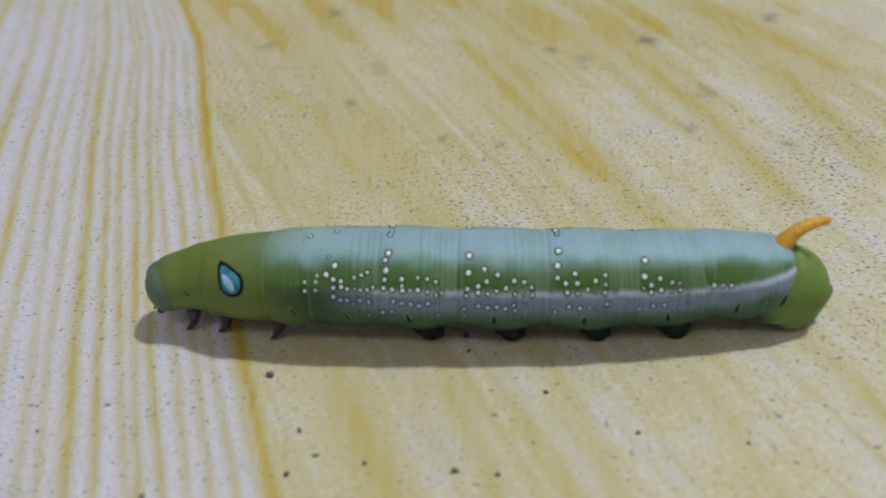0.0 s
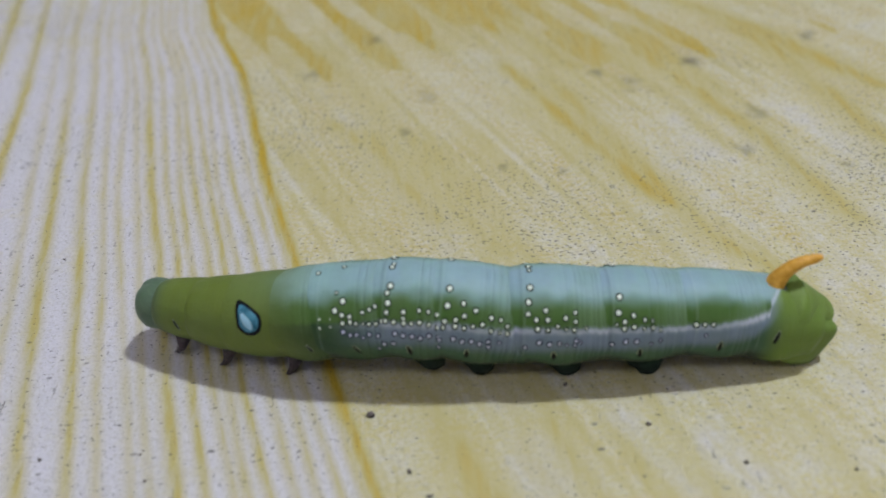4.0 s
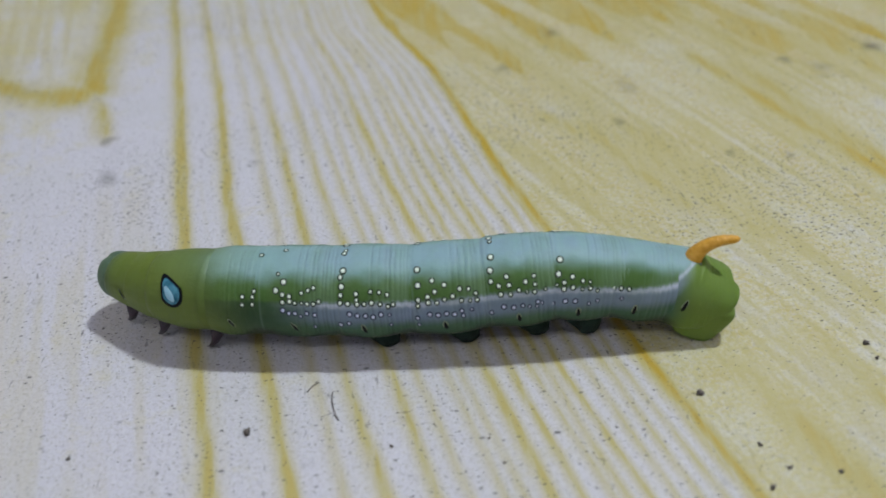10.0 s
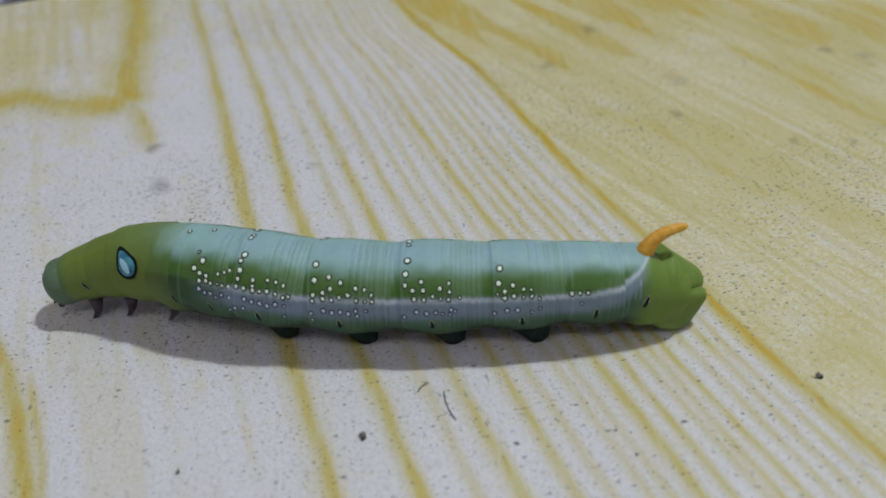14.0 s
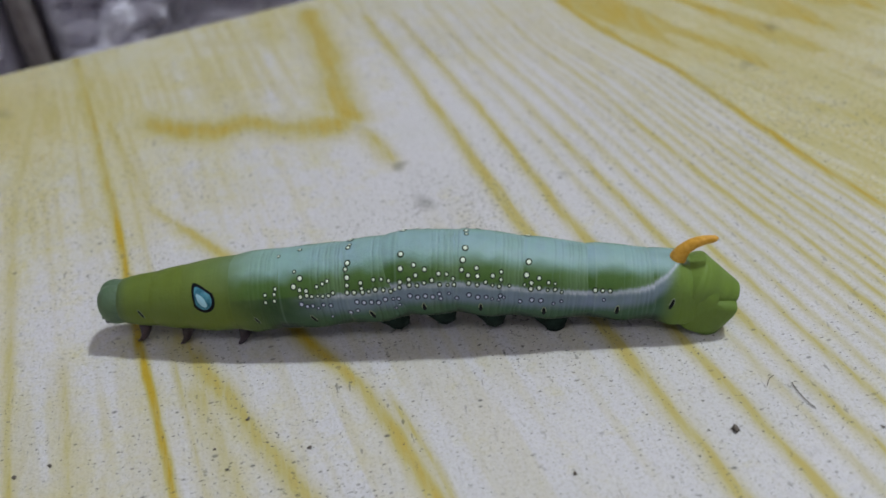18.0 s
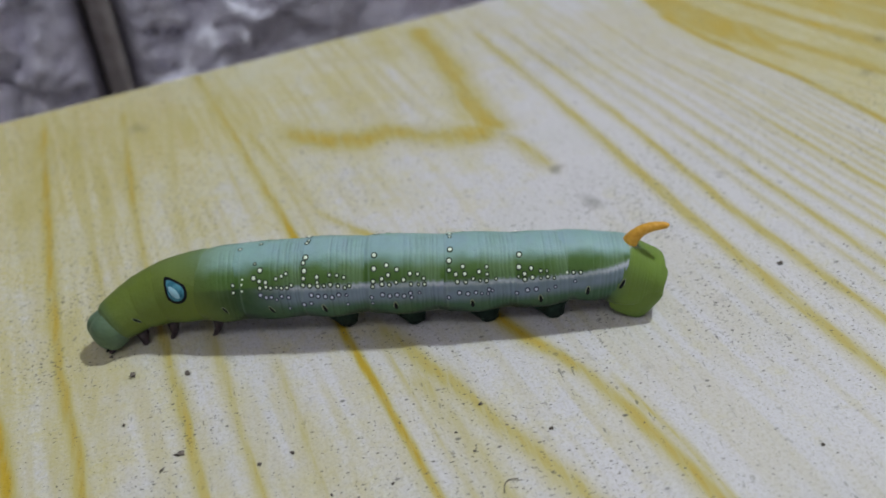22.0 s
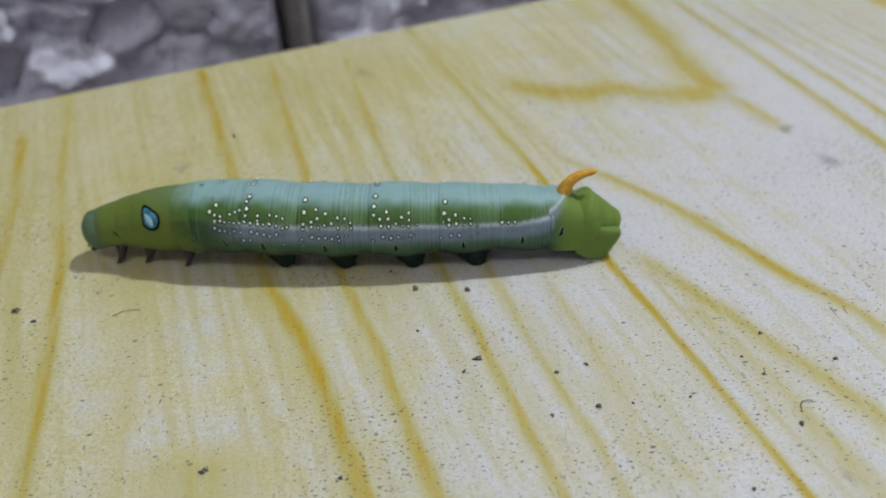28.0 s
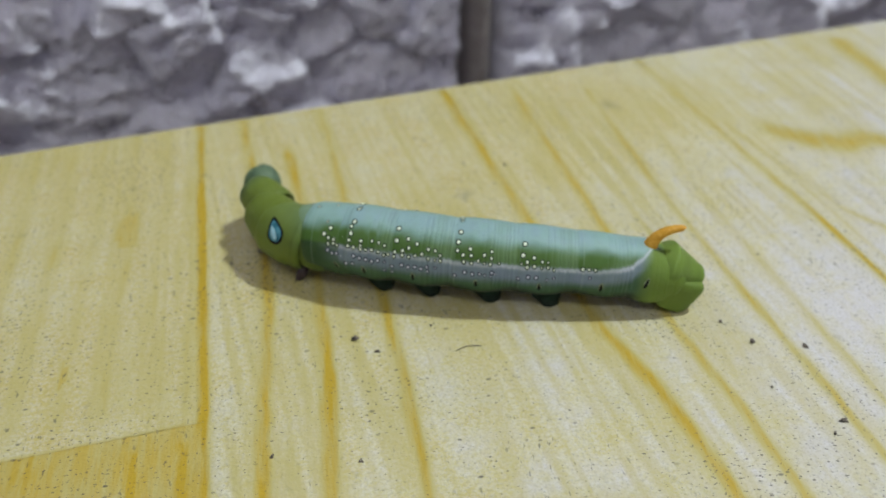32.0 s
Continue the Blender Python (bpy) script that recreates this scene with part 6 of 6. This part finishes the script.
    crawl(BODY['s10'], (
        (0, -14.68, -0.56, 5.84, 4.26, 4.83),
        (0.5, -14.73, -0.61, 5.82, 4.51, 4.67),
        (1, -14.76, -0.61, 5.83, 4.37, 4.97),
        (1.5, -14.64, -0.59, 5.82, 4.43, 4.85),
        (2, -14.03, -0.54, 5.95, 4.31, 5.27),
        (2.5, -13.43, -0.54, 5.99, 0.73, 8.36),
        (3, -13.53, -0.07, 5.38, 1.36, 5.89),
        (3.5, -16.45, -0.48, 5.63, 3.17, 4.78),
        (5.5, -15.17, -0.49, 5.56, 3.27, 4.08),
        (6, -16.86, -0.68, 5.73, 4.48, 3.47),
        (6.5, -13.35, -0.89, 6.29, 5.4, 4.88),
        (7, -12.9, -0.15, 5.45, 1.5, 5.52),
        (7.5, -17.38, -0.4, 5.65, 2.9, 3.01),
        (8, -15.25, -0.29, 5.83, 2.58, 3.41),
        (8.5, -12.27, -0.05, 6.27, -2.24, 8.43),
        (9, -16.06, 0.19, 5.53, -0.22, 3.15),
        (9.5, -15.81, -0.25, 5.74, 1.68, 3.59),
        (10, -12.58, -0.24, 6.13, -0.25, 8.37),
        (10.5, -17.02, -0.22, 5.63, 1.92, 2.62),
        (11, -17.66, -0.36, 5.57, 2.35, 3.13),
        (11.5, -17.42, -1.08, 5.65, 5.16, 3.89),
        (12, -17.31, -0.71, 5.49, 3.78, 3.3),
        (12.5, -15.91, -1.18, 5.91, 6.92, 3.66),
        (13, -12.92, -0.93, 6.42, 4.48, 8.78),
        (13.5, -17.35, -0.89, 5.7, 5.65, 1.7),
        (14, -16.82, -1.29, 5.86, 7.69, 3.14),
        (14.5, -13.13, -1.23, 6.4, 6.17, 5.57),
        (15, -16.18, -0.51, 5.52, 4.01, 1.96),
        (15.5, -16.52, -0.65, 5.61, 5.57, 3.14),
        (17.5, -13.48, -0.05, 6.11, -1.8, 5.8),
        (18, -15.8, 0.3, 5.51, -1.4, 4.25),
        (18.5, -17.02, -0.17, 5.59, 1.13, 3.57),
        (19, -12.58, -0.17, 6.33, -1.54, 7.88),
        (19.5, -17.2, -0.02, 5.57, 0.51, 2.94),
        (20, -16.58, -0.44, 5.62, 2.41, 3.59),
        (20.5, -13.54, -0.26, 6.31, -1.34, 6.41),
        (21, -15.92, 0.11, 5.52, -0.04, 3.1),
        (21.5, -17.74, -0.27, 5.53, 2.19, 2.89),
        (22, -14.28, -0.28, 5.98, 0.45, 3.63),
        (22.5, -13.62, 0.35, 5.42, -1.95, 5.44),
        (23, -18.06, 0.21, 5.5, -0.67, 3.25),
        (23.5, -16.08, -0.1, 5.8, 0.35, 4.61),
        (24, -13.63, 0.57, 5.96, -5.15, 7.32),
        (24.5, -16.49, 0.7, 5.47, -3.32, 3.77),
        (25, -17.49, 0.52, 5.53, -2.8, 4.32),
        (25.5, -16.57, 0.19, 5.6, -1.8, 5.19),
        (27.5, -14.73, -0.15, 5.33, 1.17, 3.34),
        (28, -16.44, -0.7, 5.64, 4.05, 2.64),
        (28.5, -11.82, -0.17, 6.2, -1.33, 8.15),
        (29, -16.57, -0.24, 5.57, 2.04, 2.39),
        (29.5, -13.81, -0.49, 6.08, 1.91, 3.96),
        (30, -11.33, 0.22, 5.23, -0.24, 4.63),
        (30.5, -16.29, -0.51, 5.57, 3.41, 3.4),
        (31, -12.01, -0.71, 6.31, 2.7, 6.92),
        (31.5, -14.69, -0.3, 5.45, 1.96, 3.51),
        (32, -16.56, -0.9, 5.64, 4.74, 2.72),
    ))
    crawl(BODY['s11'], (
        (0, -19.23, -1, 5.09, 9.81, 9.82),
        (0.5, -19.32, -1.08, 5.1, 9.96, 9.52),
        (1, -19.25, -1.06, 5.07, 9.99, 9.81),
        (1.5, -19.12, -1.04, 5.09, 9.76, 9.66),
        (2, -17.97, -0.93, 5.12, 10.13, 12.54),
        (2.5, -18.09, -0.46, 4.98, -4.14, 11.05),
        (3, -19.05, -0.29, 4.87, 4.41, 3.62),
        (3.5, -22.14, -0.9, 4.92, 7.2, 5.18),
        (5.5, -21.39, -0.94, 5.14, 5.86, 5.68),
        (6, -22.62, -1.29, 5.23, 9.29, 6.49),
        (6.5, -17.54, -1.31, 5.58, 10.55, 17.24),
        (7, -19.19, -0.39, 5.13, 2.79, 5.16),
        (7.5, -23.54, -0.84, 5.23, 6.6, 5.99),
        (8, -19.86, -0.58, 5.35, 5.88, 10),
        (8.5, -17.58, 0.3, 5.21, -7.25, 12.34),
        (9, -22.65, 0.18, 5.17, 0.54, 5.21),
        (9.5, -20.99, -0.43, 5.25, 2.97, 7.79),
        (10, -18.45, -0.14, 5.21, -2.9, 10.04),
        (10.5, -23.61, -0.52, 5.29, 3.6, 5.94),
        (11, -23.89, -0.71, 5.18, 4.85, 5.06),
        (11.5, -23.61, -1.78, 5.26, 8.51, 5.53),
        (12, -23.51, -1.24, 5.2, 6.57, 4.4),
        (12.5, -20.76, -1.91, 5.41, 12.21, 9.58),
        (13, -18.39, -1.37, 5.37, 7.73, 13.85),
        (13.5, -23.82, -1.73, 5.49, 10.3, 6.43),
        (14, -22.02, -2.22, 5.43, 13.54, 7.89),
        (14.5, -18.32, -1.74, 5.61, 5.77, 11.32),
        (15, -22.7, -1.16, 5.41, 8.29, 5.62),
        (15.5, -22.28, -1.4, 5.26, 11.58, 5.29),
        (17.5, -18.31, 0.25, 5.27, -7.82, 12.38),
        (18, -22.52, 0.51, 5.1, -2.75, 4.7),
        (18.5, -22.64, -0.31, 5.14, 1.84, 5.8),
        (19, -17.85, 0.11, 5.3, -5.72, 13.13),
        (19.5, -23.85, -0.09, 5.19, 0.77, 5.43),
        (20, -21.94, -0.72, 5.16, 3.68, 6.29),
        (20.5, -18.74, 0.03, 5.41, -4.7, 11.71),
        (21, -22.74, 0.11, 5.15, -0.24, 5),
        (21.5, -23.91, -0.6, 5.21, 3.91, 4.42),
        (22, -19.05, -0.22, 5.37, -3.07, 11.52),
        (22.5, -20.21, 0.6, 5, -3.17, 4.41),
        (23, -24.81, 0.3, 5.08, -0.8, 4.78),
        (23.5, -21.31, -0.14, 5.23, 0.37, 8.33),
        (24, -18.52, 1.2, 5.15, -10.43, 9.99),
        (24.5, -23.6, 1.19, 4.98, -5.18, 4.74),
        (25, -24.49, 0.93, 4.98, -4.51, 4.93),
        (25.5, -22.33, 0.45, 5, -3.38, 5.62),
        (27.5, -21.22, -0.31, 5.16, 0.88, 3.45),
        (28, -21.84, -1.18, 5.35, 5.81, 5.61),
        (28.5, -17.58, 0.07, 5.23, -4.71, 10.4),
        (29, -23.03, -0.54, 5.3, 3.17, 4.67),
        (29.5, -18.51, -0.59, 5.42, 0.32, 11.76),
        (30, -19.67, 0.13, 5.02, -0.02, 2.37),
        (30.5, -21.93, -0.96, 5.17, 5.52, 3.98),
        (31, -16.66, -0.87, 5.39, 1.72, 14.92),
        (31.5, -20.99, -0.57, 5.09, 2.73, 3.62),
        (32, -22.83, -1.53, 5.28, 6.81, 4.79),
    ))
    crawl(BODY['anal'], (
        (0, -20.75, -1.61, 4.87, 21.66, 24.29),
        (0.5, -20.88, -1.69, 4.87, 21.28, 24.31),
        (1, -20.73, -1.66, 4.87, 22.17, 24.25),
        (1.5, -20.73, -1.64, 4.87, 20.29, 24.25),
        (2, -19.23, -1.47, 4.87, 23.24, 24.09),
        (2.5, -18.59, -0.17, 4.88, -30.54, 24.09),
        (3, -20.96, -0.65, 4.88, 10.65, 24.65),
        (3.5, -24.68, -1.52, 4.88, 13.68, 24.72),
        (5.5, -23.57, -1.35, 4.88, 10.61, 24.97),
        (6, -25.28, -2.06, 4.88, 16.09, 24.69),
        (6.5, -18.22, -1.8, 4.87, 36.16, 24.38),
        (7, -21.25, -0.56, 4.88, 4.65, 25.25),
        (7.5, -26.24, -1.42, 4.88, 12.21, 25.13),
        (8, -21.49, -0.94, 4.87, 12.4, 24.48),
        (8.5, -18.77, 0.78, 4.87, -21.83, 24.64),
        (9, -25.46, 0.1, 4.88, 1.63, 25.36),
        (9.5, -23.45, -0.64, 4.88, 4.89, 24.69),
        (10, -19.89, 0.13, 4.87, -10.77, 24.98),
        (10.5, -26.48, -0.82, 4.88, 5.93, 25.28),
        (11, -26.96, -1.15, 4.88, 8.08, 25.15),
        (11.5, -26.76, -2.48, 4.88, 12.55, 25.13),
        (12, -26.73, -1.8, 4.88, 9.79, 25.19),
        (12.5, -22.76, -2.66, 4.88, 20.46, 24.65),
        (13, -19.59, -1.83, 4.87, 20.93, 24.87),
        (13.5, -26.66, -2.58, 4.88, 16.64, 25.35),
        (14, -24.78, -3.21, 4.88, 19.69, 24.68),
        (14.5, -22.25, -2.15, 4.88, 5.98, 24.64),
        (15, -25.29, -1.83, 4.88, 14.6, 25.45),
        (15.5, -24.85, -2.36, 4.88, 20.38, 24.41),
        (17.5, -19.27, 0.74, 4.87, -27.05, 24.58),
        (18, -25.71, 0.78, 4.88, -4.9, 25.47),
        (18.5, -25.78, -0.46, 4.88, 2.59, 24.85),
        (19, -19.68, 0.54, 4.87, -13.05, 24.91),
        (19.5, -27.35, -0.15, 4.88, 0.95, 25.44),
        (20, -24.99, -0.98, 4.88, 4.89, 24.71),
        (20.5, -22.29, 0.46, 4.87, -6.95, 24.92),
        (21, -25.9, 0.15, 4.88, -0.76, 25.45),
        (21.5, -27.45, -0.94, 4.88, 5.4, 25.05),
        (22, -20.12, 0.04, 4.87, -13.47, 24.65),
        (22.5, -23.2, 0.89, 4.88, -5.51, 25.47),
        (23, -28.38, 0.36, 4.88, -0.92, 25.36),
        (23.5, -24.15, -0.16, 4.87, 0.4, 24.44),
        (24, -21.01, 1.93, 4.86, -16.3, 23.58),
        (24.5, -26.99, 1.65, 4.88, -7.84, 25.53),
        (25, -28.07, 1.35, 4.88, -6.66, 25.5),
        (25.5, -25.7, 0.73, 4.88, -4.8, 23.9),
        (27.5, -24.74, -0.3, 4.88, -0.07, 25.88),
        (28, -25.53, -1.62, 4.88, 6.81, 25.29),
        (28.5, -20.27, 0.53, 4.87, -9.6, 25.68),
        (29, -26.74, -0.8, 4.88, 4.01, 25.8),
        (29.5, -20.41, -0.52, 4.87, -1.9, 25.12),
        (30, -23.14, 0.22, 4.88, -1.6, 27.16),
        (30.5, -25.86, -1.43, 4.88, 6.88, 25.22),
        (31, -17.9, -0.88, 4.87, 0.84, 24.91),
        (31.5, -24.54, -0.77, 4.88, 3.34, 25.58),
        (32, -26.53, -2.09, 4.88, 8.65, 25.61),
    ))


motions()
